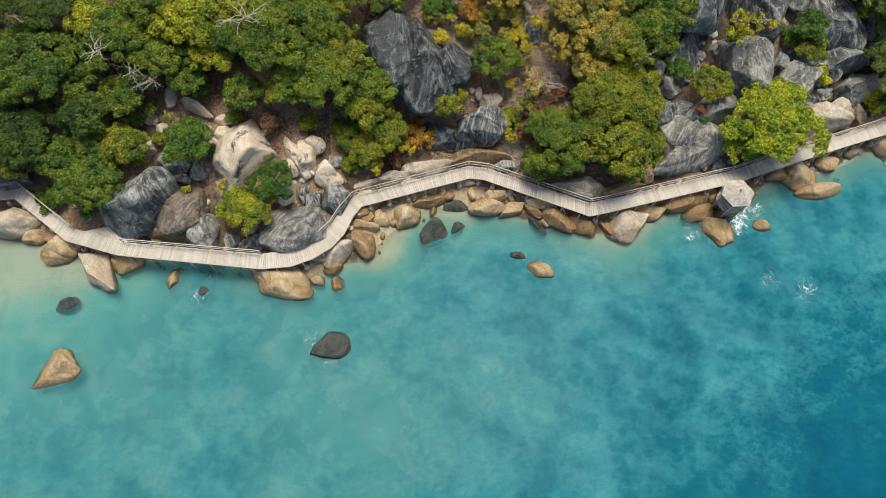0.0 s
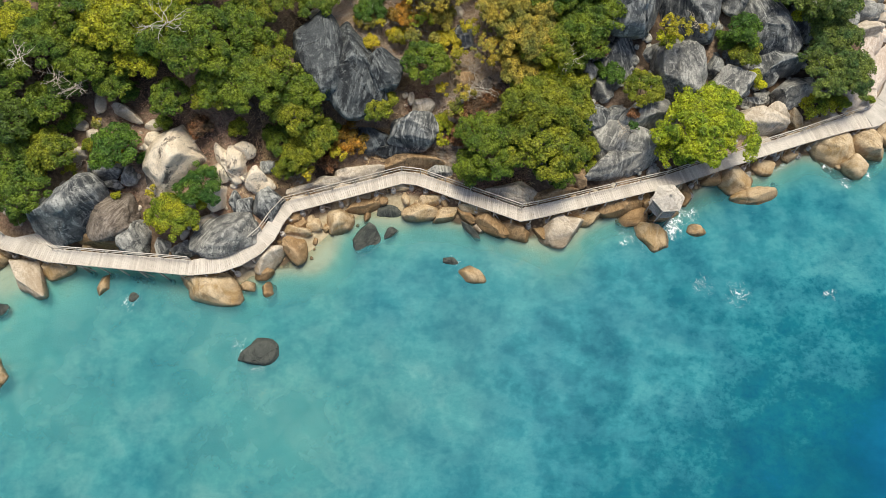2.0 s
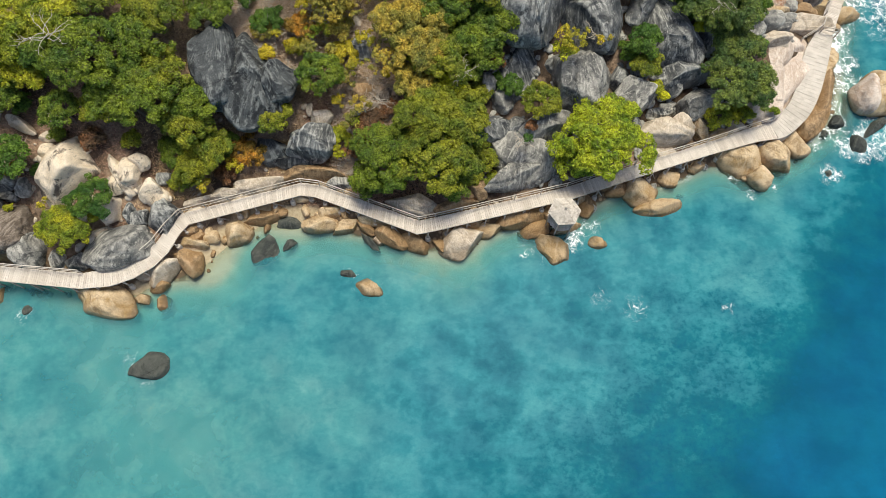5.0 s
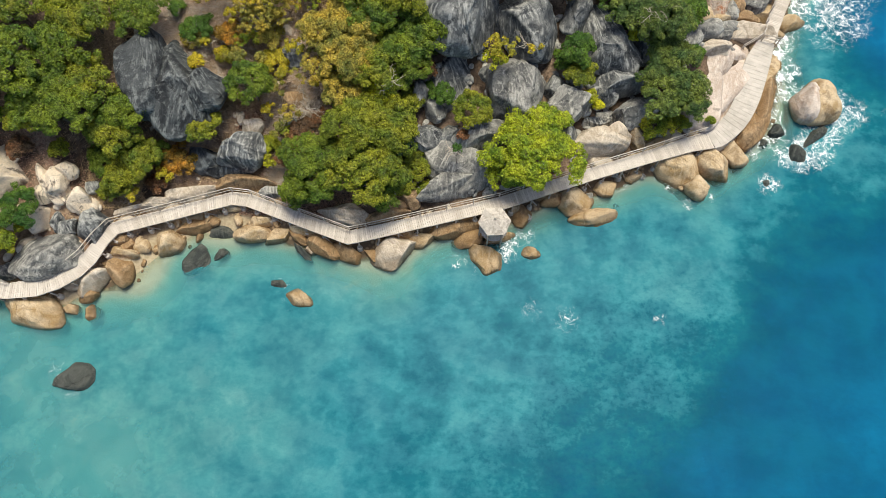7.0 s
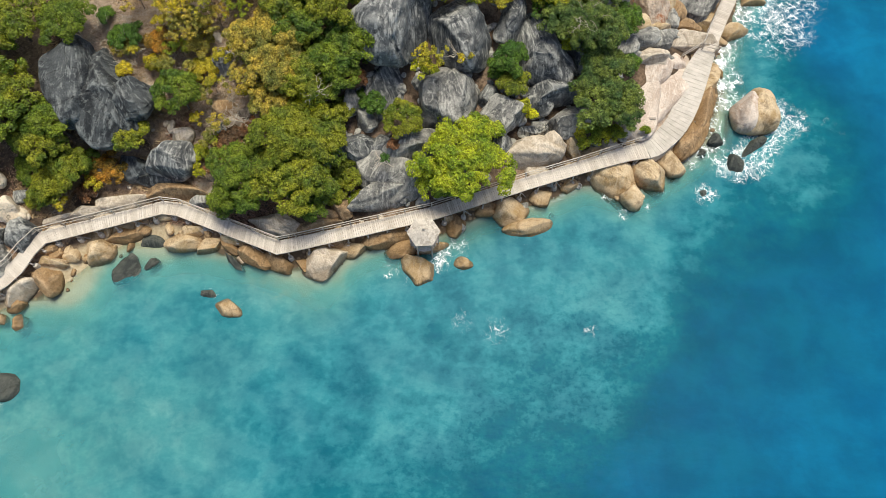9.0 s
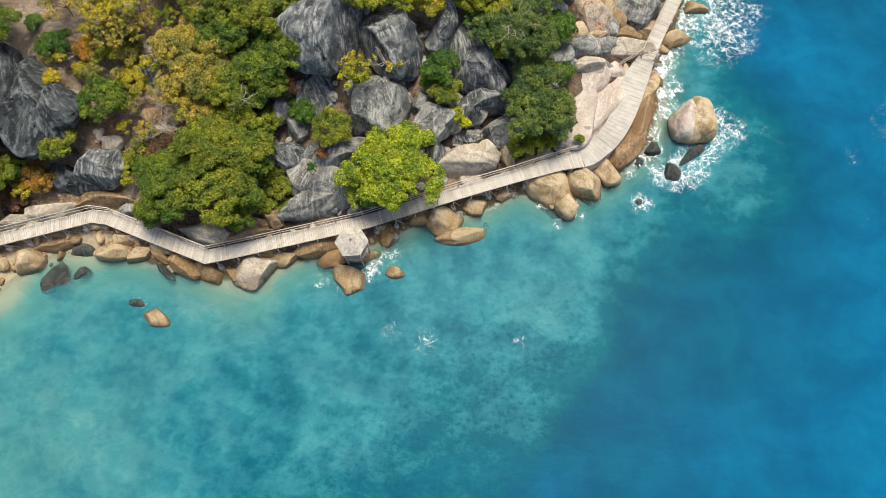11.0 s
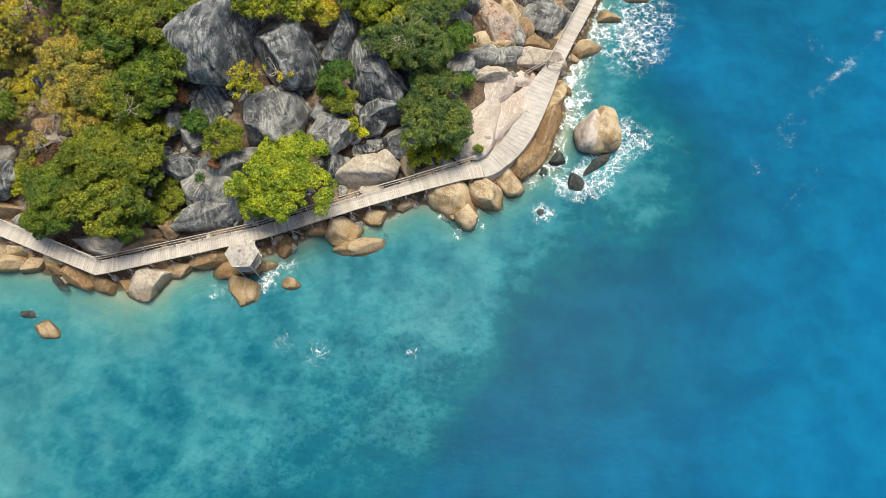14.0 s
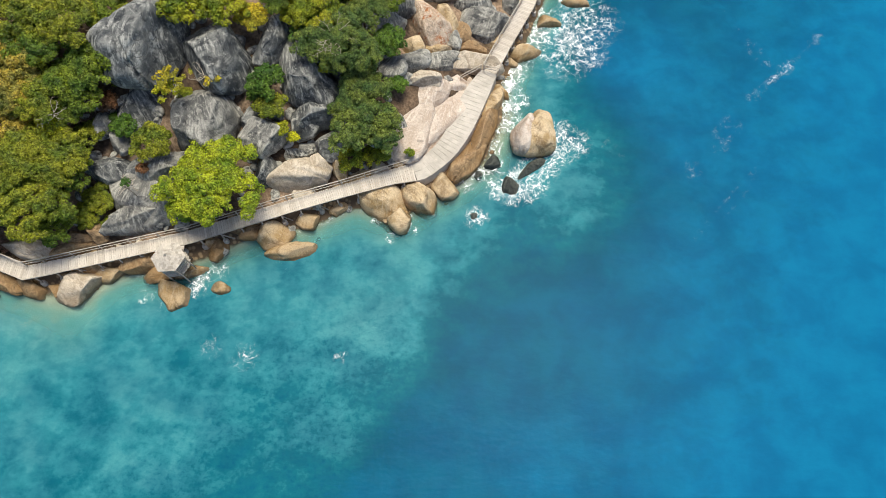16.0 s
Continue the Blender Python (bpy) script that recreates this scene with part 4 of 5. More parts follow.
boulder("pale", "shore", (-4.50, 25.52, 1.73), (1.50, 0.46, 0.63), 20, 85)
boulder("grey", "hill", (8.23, 27.14, 1.89), (1.16, 0.69, 0.68), 0, 23)
boulder("cream", "hill", (-15.77, 27.46, 4.07), (3.25, 3.25, 2.46), 10, 41, facets=4)
boulder("cream", "hill", (-11.03, 27.58, 3.64), (1.13, 2.60, 1.30), 22, 28)
boulder("cream", "hill", (-8.56, 25.73, 2.81), (1.47, 1.36, 1.07), 0, 15)
boulder("cream", "hill", (-12.16, 24.65, 2.94), (1.23, 1.68, 1.09), 20, 37)
boulder("dark", "hill", (-9.38, 23.62, 2.52), (1.01, 0.79, 0.67), 20, 8)
boulder("dark", "hill", (-10.22, 23.91, 2.74), (0.67, 0.90, 0.59), 0, 50)
boulder("dark", "hill", (-7.40, 23.84, 2.05), (1.70, 1.70, 1.29), 30, 79)
boulder("grey", "shore", (-11.30, 21.35, 1.93), (2.79, 2.12, 1.84), 8, 44, facets=5)
boulder("pale", "hill", (-12.70, 22.10, 1.85), (1.12, 1.12, 0.85), 40, 47)
boulder("dark", "shore", (-24.30, 22.85, 3.50), (3.15, 2.45, 2.40), 55, 45, facets=1)
boulder("umber", "shore", (-21.12, 22.54, 2.77), (2.55, 1.89, 1.66), 20, 92, facets=5)
boulder("grey", "shore", (-19.32, 20.95, 1.64), (1.62, 1.79, 1.29), 10, 7)
boulder("brown", "shore", (-22.49, 20.96, 1.08), (2.49, 0.91, 1.14), 0, 45)
boulder("grey", "hill", (-22.12, 26.81, 3.65), (1.57, 1.24, 1.06), 10, 80)
boulder("grey", "hill", (-19.78, 26.25, 3.19), (0.90, 0.85, 0.66), 0, 39)
boulder("grey", "shore", (-16.83, 20.19, 0.94), (0.62, 0.96, 0.58), 0, 34)
boulder("grey", "shore", (-14.90, 19.99, 1.02), (1.18, 0.79, 0.73), 10, 42)
boulder("grey", "hill", (-21.29, 25.68, 2.66), (0.79, 0.68, 0.56), 0, 5)
boulder("dark", "hill", (-37.35, 25.76, 2.25), (1.83, 0.92, 0.98), -10, 24)
boulder("pale", "hill", (-19.91, 31.29, 5.64), (1.79, 0.50, 0.72), -28, 26)
boulder("pale", "hill", (-24.06, 30.27, 5.25), (0.84, 0.50, 0.49), -20, 62)
boulder("pale", "hill", (-24.56, 27.90, 4.13), (1.01, 0.73, 0.65), 0, 52)
boulder("pale", "hill", (-22.27, 32.35, 5.84), (0.56, 1.12, 0.60), 10, 18)
boulder("cream", "hill", (-17.58, 29.05, 4.54), (0.90, 0.79, 0.64), 20, 80)
boulder("pale", "hill", (-22.97, 29.58, 4.83), (0.50, 0.73, 0.46), 0, 77)
boulder("pale", "hill", (-16.85, 32.16, 6.06), (0.50, 1.00, 0.54), 0, 62)
boulder("pale", "hill", (-17.48, 30.28, 5.00), (0.90, 0.45, 0.48), 0, 83)
boulder("pale", "hill", (-25.00, 28.88, 4.67), (0.56, 0.56, 0.42), 0, 69)
boulder("cream", "hill", (-9.57, 28.07, 4.48), (1.12, 0.78, 0.71), -20, 54)
boulder("cream", "hill", (-9.83, 26.67, 3.92), (0.67, 1.23, 0.69), 10, 23)
boulder("dark", "hill", (10.21, 38.20, 7.02), (1.37, 1.14, 0.94), 0, 83)
boulder("brown", "hill", (10.46, 34.60, 5.70), (1.25, 0.91, 0.81), 0, 13)
boulder("brown", "hill", (7.68, 39.59, 7.22), (1.37, 0.80, 0.79), 0, 14)
boulder("pale", "shore", (-40.32, 22.03, 0.91), (2.86, 1.49, 1.56), 0, 21)
boulder("grey", "hill", (-39.85, 25.20, 0.79), (2.29, 1.15, 1.23), 0, 33)
boulder("grey", "hill", (47.76, 42.71, 4.62), (1.88, 1.06, 1.06), 10, 89)
boulder("pale", "hill", (48.96, 41.37, 3.87), (1.88, 0.77, 0.91), 8, 65)
boulder("tan", "hill", (48.03, 44.74, 4.37), (1.43, 1.07, 0.94), 0, 86)
boulder("grey", "hill", (46.13, 41.52, 5.00), (1.50, 1.16, 1.00), 15, 71)
boulder("grey", "hill", (51.93, 44.64, 2.43), (0.86, 0.61, 0.55), 0, 68)
boulder("tan", "hill", (51.38, 48.85, 3.55), (1.24, 1.61, 1.07), 20, 4)
boulder("brown", "hill", (52.78, 47.46, 2.75), (1.00, 1.24, 0.84), 0, 62)
boulder("grey", "hill", (46.48, 48.56, 5.24), (1.81, 1.32, 1.17), 0, 52)
boulder("tan", "shore", (42.19, 31.23, 1.04), (1.29, 0.59, 0.66), 15, 14)
boulder("pale", "shore", (36.54, 29.32, 1.00), (1.04, 0.52, 0.56), 20, 36)
boulder("black", "hill", (10.23, 32.57, 4.71), (0.86, 1.14, 0.75), 10, 79)
boulder("pale", "hill", (8.99, 31.36, 3.80), (0.58, 0.52, 0.41), 0, 31)
boulder("pale", "shore", (-5.24, 24.42, 1.28), (1.14, 0.51, 0.58), 10, 54)
boulder("pale", "shore", (-1.16, 25.90, 1.31), (1.04, 0.46, 0.53), 10, 95)
boulder("cream", "hill", (-16.73, 25.16, 3.08), (0.90, 0.79, 0.64), 0, 89)
boulder("cream", "hill", (-14.15, 23.91, 2.76), (0.78, 0.67, 0.55), 0, 70)
boulder("cream", "hill", (-10.10, 27.14, 4.65), (1.19, 1.08, 0.86), 10, 92)
boulder("cream", "hill", (-8.39, 25.84, 3.39), (1.10, 1.10, 0.83), 0, 75)
boulder("cream", "hill", (-11.26, 26.01, 3.97), (0.92, 0.87, 0.68), 0, 91)
boulder("dark", "hill", (-7.59, 27.16, 3.15), (0.78, 0.67, 0.54), 0, 96)
boulder("dark", "hill", (7.46, 42.21, 8.74), (1.11, 0.66, 0.65), 0, 50)
boulder("dark", "hill", (4.65, 40.46, 7.81), (0.78, 0.55, 0.50), 0, 16)
boulder("pale", "hill", (9.86, 40.30, 7.76), (0.67, 0.56, 0.46), 0, 1)
boulder("pale", "hill", (10.86, 33.04, 5.05), (1.11, 0.67, 0.65), 0, 75)
boulder("umber", "hill", (12.40, 34.13, 5.61), (0.78, 0.55, 0.50), 0, 51)
boulder("pale", "hill", (11.53, 31.30, 4.11), (0.89, 0.50, 0.51), 0, 97)


# the headland: jointed blocks that point out to sea, the worn bank under the path, and the split boulder off it
boulder("tan", "shore", (45.55, 30.05, 0.10), (2.75, 1.75, 1.62), -60, 74, facets=-1, cracks=1, square=0.78)
boulder("tan", "water", (47.15, 28.25, 0.05), (1.15, 1.02, 1.30), -50, 79, facets=-2, square=0.82)
boulder("tan", "shore", (48.75, 30.55, 0.15), (2.05, 1.30, 1.50), -58, 24, facets=-1, square=0.76)
boulder("tan", "shore", (51.00, 32.10, 0.15), (1.60, 1.12, 1.45), -52, 96, facets=-1, square=0.76)
boulder("brown", "shore", (53.05, 34.35, 0.35), (2.40, 1.15, 1.25), 52, 30, facets=-3, square=0.8)
boulder("brown", "shore", (54.75, 37.60, 0.40), (2.70, 1.05, 1.30), 66, 73, facets=-3, square=0.8)
boulder("tan", "shore", (56.00, 40.90, 0.40), (1.95, 0.75, 1.25), 70, 95, facets=-2, square=0.8)
boulder("tan", "water", (56.95, 42.30, 0.10), (1.00, 0.60, 0.70), -30, 5)
boulder("tan", "water", (59.85, 37.35, 0.45), (1.95, 2.30, 1.75), -4, 3, facets=-3, square=0.92)
# pale half of the split boulder; its lit left face is put into the colour
boulder("slab", "water", (58.70, 37.15, 0.70), (1.10, 2.00, 1.62), -8, 56, facets=-2, square=0.86)
boulder("wet", "water", (55.70, 34.35, -0.15), (0.85, 0.78, 0.85), 0, 63)
boulder("wet", "water", (57.35, 32.00, -0.20), (0.72, 1.15, 0.85), -10, 72, facets=-2)
boulder("wet", "water", (59.30, 33.70, -0.25), (2.15, 0.62, 0.85), 34, 3)
boulder("wet", "water", (53.85, 29.00, -0.32), (0.70, 0.45, 0.55), -35, 87)
boulder("wet", "water", (54.30, 33.10, -0.25), (0.50, 0.50, 0.55), 0, 84)
boulder("slab", "hill", (49.70, 38.60, 1.20), (5.70, 3.30, 1.30), 66, 6, facets=-4, square=0.80)
boulder("slab", "hill", (49.75, 41.35, 1.40), (3.40, 2.05, 1.20), 25, 16, facets=-4, square=0.82)
boulder("slab", "hill", (48.40, 37.50, 2.10), (3.90, 2.10, 1.20), 72, 17, facets=-4, square=0.85)
boulder("slab", "hill", (49.20, 41.00, 2.25), (2.50, 1.90, 1.05), 40, 18, facets=-4, square=0.85)
boulder("tan", "hill", (46.95, 33.75, 1.30), (0.95, 1.20, 1.05), -20, 38)
boulder("pale", "hill", (45.40, 33.00, 1.00), (1.70, 0.95, 1.15), 20, 39)
boulder("tan", "hill", (43.35, 32.20, 1.05), (1.30, 0.80, 0.95), 10, 43)


# smaller rocks that pack the shore under the boardwalk and the gaps between the hillside boulders
def deck_distance(x, y):
    best = 1e9
    line = DECK + [p[:2] for p in SLABWAY] + FARDECK
    for (ax, ay), (bx, by) in zip(line, line[1:]):
        f = min(1, max(0, ((x - ax) * (bx - ax) + (y - ay) * (by - ay)) / ((bx - ax) ** 2 + (by - ay) ** 2 + 1e-9)))
        best = min(best, math.hypot(x - ax - f * (bx - ax), y - ay - f * (by - ay)))
    return best


def scatter(count, box, kinds, sizes, band, seed):
    r = random.Random(seed)
    made = tries = 0
    while made < count and tries < count * 40:
        tries += 1
        x, y = r.uniform(box[0], box[1]), r.uniform(box[2], box[3])
        d = float(shore_distance(np.array([x]), np.array([y]))[0])
        if not band[0] < d < band[1]:
            continue
        size = r.uniform(*sizes)
        g = float(land_height(np.array([x]), np.array([y]))[0])
        z = g + size * 0.12
        if deck_distance(x, y) < 0.9 + size and z + size * 0.7 > 1.7:
            continue
        flat = r.uniform(0.55, 0.8)
        where = "sub" if z + size * flat < 0.1 else "shore" if d < 4 else "hill"
        boulder(r.choice(kinds), where, (x, y, z), (size * r.uniform(0.9, 1.35), size * r.uniform(0.75, 1.0), size * flat), r.randrange(180), r.randrange(1, 400))
        made += 1


scatter(40, (-34, 30, 13, 32), ("tan", "brown", "tan", "brown", "pale"), (0.28, 0.7), (-0.5, 2.6), 21)
scatter(36, (28, 60, 22, 52), ("tan", "brown", "tan", "grey"), (0.3, 0.75), (-0.4, 2.8), 22)
scatter(28, (18, 57, 27, 52), ("grey", "dark", "dark", "grey", "pale"), (0.45, 1.0), (3.2, 17), 23)


def rubble(name, count, box, band, sizes, material, label, seed):
    """Loose small stones, too many to tell apart, in one sheet of stuff."""
    r = np.random.RandomState(seed)
    unit, faces = ball(2)
    x, y = r.uniform(box[0], box[1], count * 4), r.uniform(box[2], box[3], count * 4)
    d = shore_distance(x, y)
    keep = (d > band[0]) & (d < band[1])
    x, y = x[keep][:count], y[keep][:count]
    z = land_height(x, y)
    verts, polys = [], []
    for k in range(len(x)):
        size = r.uniform(*sizes) * np.array([r.uniform(0.9, 1.5), r.uniform(0.7, 1.0), r.uniform(0.5, 0.8)])
        p = unit.copy()
        for _ in range(6):
            n = r.normal(size=3)
            n /= np.linalg.norm(n)
            over = p @ n - r.uniform(0.55, 0.85)
            p -= np.where(over > 0, over * 0.95, 0)[:, None] * n
        p *= size
        w = r.uniform(0, math.pi)
        p = np.stack([p[:, 0] * math.cos(w) - p[:, 1] * math.sin(w), p[:, 0] * math.sin(w) + p[:, 1] * math.cos(w), p[:, 2]], 1)
        top = 1.75 if deck_distance(x[k], y[k]) < 1.3 else 99
        p += np.array([x[k], y[k], min(z[k] + 0.1 * size[2], top - size[2])])
        polys += [tuple(i + len(verts) for i in q) for q in faces]
        verts += [tuple(v) for v in p]
    tagged(new(name, mesh(name, verts, polys, ROCK[material])), label, "stones", kind="stuff")


rubble("shore_stones", 260, (-34, 60, 13, 52), (-0.8, 2.4), (0.12, 0.32), "brown", "brown and tan stones packed along the waterline", 31)
rubble("hill_stones", 380, (16, 46, 27, 52), (2.5, 18), (0.2, 0.55), "grey", "grey stones filling gaps between boulders", 32)
rubble("slope_stones", 110, (-32, 6, 20, 34), (2.5, 11), (0.15, 0.45), "pale", "pale stones scattered over the leaf litter", 33)

# ---- the sea ----
SURF = [  # where waves break: x, y, reach, strength
    (64.2, 49.1, 2.4, 0.70),
    (65.7, 47.7, 2.2, 0.55),
    (57.8, 43.3, 1.0, 1.40),
    (58.5, 45.4, 1.2, 1.35),
    (60.2, 47.8, 1.1, 1.20),
    (60.9, 49.8, 1.6, 1.00),
    (60.4, 52.4, 1.4, 1.20),
    (62.9, 49.1, 2.4, 0.48),
    (64.6, 51.3, 2.2, 0.50),
    (57.7, 40.8, 1.1, 1.30),
    (57.3, 38.7, 1.1, 1.15),
    (55.8, 36.1, 1.0, 0.95),
    (54.7, 33.8, 1.1, 0.85),
    (56.2, 32.4, 1.3, 0.60),
    (57.8, 31.7, 1.3, 0.55),
    (59.6, 32.1, 1.2, 0.70),
    (62.4, 37.8, 1.2, 0.75),
    (63.5, 36.6, 1.6, 0.55),
    (62.0, 35.3, 1.2, 0.80),
    (56.4, 31.4, 0.9, 0.95),
    (57.4, 30.8, 0.8, 0.95),
    (58.7, 31.3, 1.0, 0.80),
    (58.2, 33.4, 0.8, 1.05),
    (53.4, 32.2, 0.9, 0.75),
    (61.2, 33.9, 1.0, 0.65),
    (58.6, 41.6, 1.0, 0.75),
]
WASH = [  # smaller breaks along the shore
    (49.9, 29.0, 0.5, 0.45),
    (44.7, 28.3, 0.5, 0.60),
    (46.3, 26.8, 0.6, 0.60),
    (48.4, 27.5, 0.5, 0.55),
    (29.5, 23.0, 0.7, 1.10),
    (29.4, 22.0, 0.7, 0.90),
    (30.9, 23.6, 1.0, 0.50),
    (29.4, 22.9, 0.9, 0.65),
    (24.9, 21.3, 0.8, 0.45),
    (54.1, 28.8, 1.0, 0.60),
    (63.6, 46.9, 3.0, 0.38),
    (66.6, 51.3, 3.0, 0.42),
    (31.3, 16.7, 1.1, 0.25),
    (34.2, 15.9, 1.3, 0.27),
    (-19.3, 15.3, 0.7, 0.50),
    (-9.3, 11.4, 0.9, 0.30),
    (42.3, 15.8, 0.5, 0.40),
]
DRIFT = [  # lines of drifting foam
    (74.7, 33.4, 81.8, 41.7, 0.5, 0.22),
    (81.8, 41.7, 90.5, 49.3, 0.6, 0.27),
    (74.6, 32.8, 74.9, 37.8, 0.4, 0.20),
    (81.0, 52.3, 84.4, 45.8, 0.4, 0.22),
    (67.0, 36.5, 68.3, 35.7, 0.4, 0.30),
    (74.9, 32.6, 81.7, 40.7, 0.4, 0.20),
    (74.0, 26.5, 81.1, 33.4, 0.4, 0.18),
]
water, wx, wy = sheet("water", WATER, 0.6, lambda x, y: 0.0 * x, (-60, 110, -20, 72))
tagged(water, "clear turquoise sea turning deep blue past the headland", "sea", kind="structure")
deep = water.data.attributes.new("depth", "FLOAT", "POINT")
deep.data.foreach_set("value", sea_depth(wx, wy).astype(np.float32))
white = np.zeros(len(wx))
for sx, sy, reach, force in SURF + WASH:
    white = np.maximum(white, force * np.exp(-((wx - sx) ** 2 + (wy - sy) ** 2) / reach ** 2))
for sx, sy, ex, ey, reach, force in DRIFT:
    f = np.clip(((wx - sx) * (ex - sx) + (wy - sy) * (ey - sy)) / ((ex - sx) ** 2 + (ey - sy) ** 2), 0, 1)
    off = np.hypot(wx - sx - f * (ex - sx), wy - sy - f * (ey - sy)) + 0.8 * interp_noise(wx, wy, 2.2, 4)
    white = np.maximum(white, force * np.exp(-(off / reach) ** 2) * (0.65 + 0.35 * interp_noise(wx, wy, 1.7, 7)))
# a broken rim of foam round each rock that stands in the sea
for rx, ry, reach in AWASH:
    off = np.hypot(wx - rx, wy - ry) - reach
    near = np.abs(off) < 2
    rough = 0.25 + 0.55 * step(40, 56, rx)
    white[near] = np.maximum(white[near], rough * np.exp(-(off[near] / 0.4) ** 2) * (0.55 + 0.45 * interp_noise(wx[near], wy[near], 1.3, 2)))
# a faint wash along the whole waterline
white = np.maximum(white, 0.34 * np.exp(-(shore_distance(wx, wy) / 0.9) ** 2) * (0.5 + 0.5 * interp_noise(wx, wy, 4, 9)))
surf = water.data.attributes.new("surf", "FLOAT", "POINT")
surf.data.foreach_set("value", white.astype(np.float32))
reef = water.data.attributes.new("reef", "FLOAT", "POINT")
reef.data.foreach_set("value", np.clip(swells(wx, wy, REEF), 0, 1).astype(np.float32))

# ---- trees and shrubs ----
def leaf_cloud(name, radius, flat, seed, lobe, leaf, fill=1.0, gaps=0.0):
    """A crown: leaves scattered over many overlapping rounded clumps, with an uneven outline."""
    r = np.random.RandomState(seed)
    count = int(2.6 * (radius / lobe) ** 2 * fill) + 3
    w = r.uniform(0, 2 * math.pi, count)
    q = np.sqrt(r.uniform(0.0, 1.0, count))
    reach = radius - lobe * 0.75
    wave = 1 + 0.15 * np.sin(w * 3 + seed) + 0.12 * np.sin(w * 5 + 2 * seed) + 0.06 * np.sin(w * 9 + seed)
    cx, cy = np.cos(w) * q * reach * wave, np.sin(w) * q * reach * wave
    dome = np.sqrt(np.maximum(0.0, 1 - (q * 0.95) ** 2))
    cz = radius * flat * (dome - 0.35) * r.uniform(0.72, 1.05, count) + r.uniform(-0.2, 0.2, count) * lobe
    size = lobe * r.uniform(0.6, 1.15, count)
    if gaps:
        keep = r.uniform(0, 1, count) > gaps
        cx, cy, cz, size = cx[keep], cy[keep], cz[keep], size[keep]
    per = np.maximum(14, (size ** 2 * 3.2 * 2.1 / (leaf * leaf * 0.63)).astype(int))
    owner = np.repeat(np.arange(len(size)), per)
    n = len(owner)
    d = r.normal(size=(n, 3))
    d[:, 2] = np.abs(d[:, 2]) * 1.15 - 0.22
    d /= np.linalg.norm(d, axis=1)[:, None]
    shell = size[owner] * r.uniform(0.72, 1.04, n)
    at = np.stack([cx[owner], cy[owner], cz[owner]], 1) + d * shell[:, None] * np.array([1, 1, 0.8])
    up = d + r.normal(size=(n, 3)) * 0.34 + np.array([0, 0, 0.45])
    up /= np.linalg.norm(up, axis=1)[:, None]
    t = np.cross(up, r.normal(size=(n, 3)))
    t /= np.linalg.norm(t, axis=1)[:, None]
    b = np.cross(up, t)
    half = leaf * r.uniform(0.55, 1.2, n)[:, None]
    v = np.stack([at - t * half * 0.75 + b * half * 0.52, at - t * half * 0.75 - b * half * 0.52, at + t * half * 0.95 - up * half * 0.3], 1).reshape(-1, 3)
    me = bpy.data.meshes.new(name)
    me.vertices.add(3 * n)
    me.vertices.foreach_set("co", v.astype(np.float32).ravel())
    me.loops.add(3 * n)
    me.loops.foreach_set("vertex_index", np.arange(3 * n, dtype=np.int32))
    me.polygons.add(n)
    me.polygons.foreach_set("loop_start", np.arange(0, 3 * n, 3, dtype=np.int32))
    me.update(calc_edges=True)
    return me


def stems(height, radius, seed, count, thick):
    """A tapered trunk that forks into limbs."""
    r = random.Random(seed)
    pieces = []
    fork = Vector((r.uniform(-0.2, 0.2), r.uniform(-0.2, 0.2), height * 0.55))
    pieces.append(bar((0, 0, -0.3), fork, thick, sides=8, taper=0.72))
    for k in range(count):
        w = 2 * math.pi * (k + r.uniform(-0.3, 0.3)) / count
        out = radius * r.uniform(0.4, 0.75)
        mid = fork + Vector((math.cos(w) * out * 0.5, math.sin(w) * out * 0.5, height * r.uniform(0.18, 0.3)))
        tip = fork + Vector((math.cos(w) * out, math.sin(w) * out, height * r.uniform(0.3, 0.5)))
        pieces += [bar(fork, mid, thick * 0.6, sides=6, taper=0.7), bar(mid, tip, thick * 0.42, sides=6, taper=0.3)]
    return joined(pieces)


CROWNS, STEMS = {}, {}


def crown_mesh(kind, radius, colour, seed):
    """One of a few crowns of each size and leaf; trees of a kind share them."""
    size = min((0.6, 1.0, 1.6, 2.2, 2.9, 3.6, 4.4), key=lambda s: abs(math.log(s / radius)))
    key = (kind, size, seed % 3, colour)
    if key not in CROWNS:
        form = {"tree": (0.62, 0.36 + 0.05 * size, 0.13, 1.28, 0.0), "shrub": (0.55, 0.23 + 0.07 * size, 0.105, 1.2, 0.05), "sparse": (0.5, 0.26, 0.13, 0.8, 0.55)}[kind]
        flat, lobe, leaf, fill, gaps = form
        if colour == "feather":
            leaf, lobe = leaf * 0.9, lobe * 0.8
        if colour == "bright":
            leaf = 0.14
        me = leaf_cloud("foliage", size, flat, seed % 3 * 7 + int(size * 10), lobe, leaf, fill, gaps)
        me.materials.append(LEAVES[colour])
        CROWNS[key] = me
    return CROWNS[key], radius / size


SHADES = {
    "deep": "dark green", "mid": "mid-green", "green": "green", "fresh": "fresh green", "olive": "olive-green", "lime": "yellow-green", "bright": "bright yellow-green",
    "straw": "straw-yellow, half-dry", "yellow": "yellowing", "gold": "golden-yellow", "orange": "rust-orange", "feather": "dark green feathery", "rust": "rust-red dry",
}


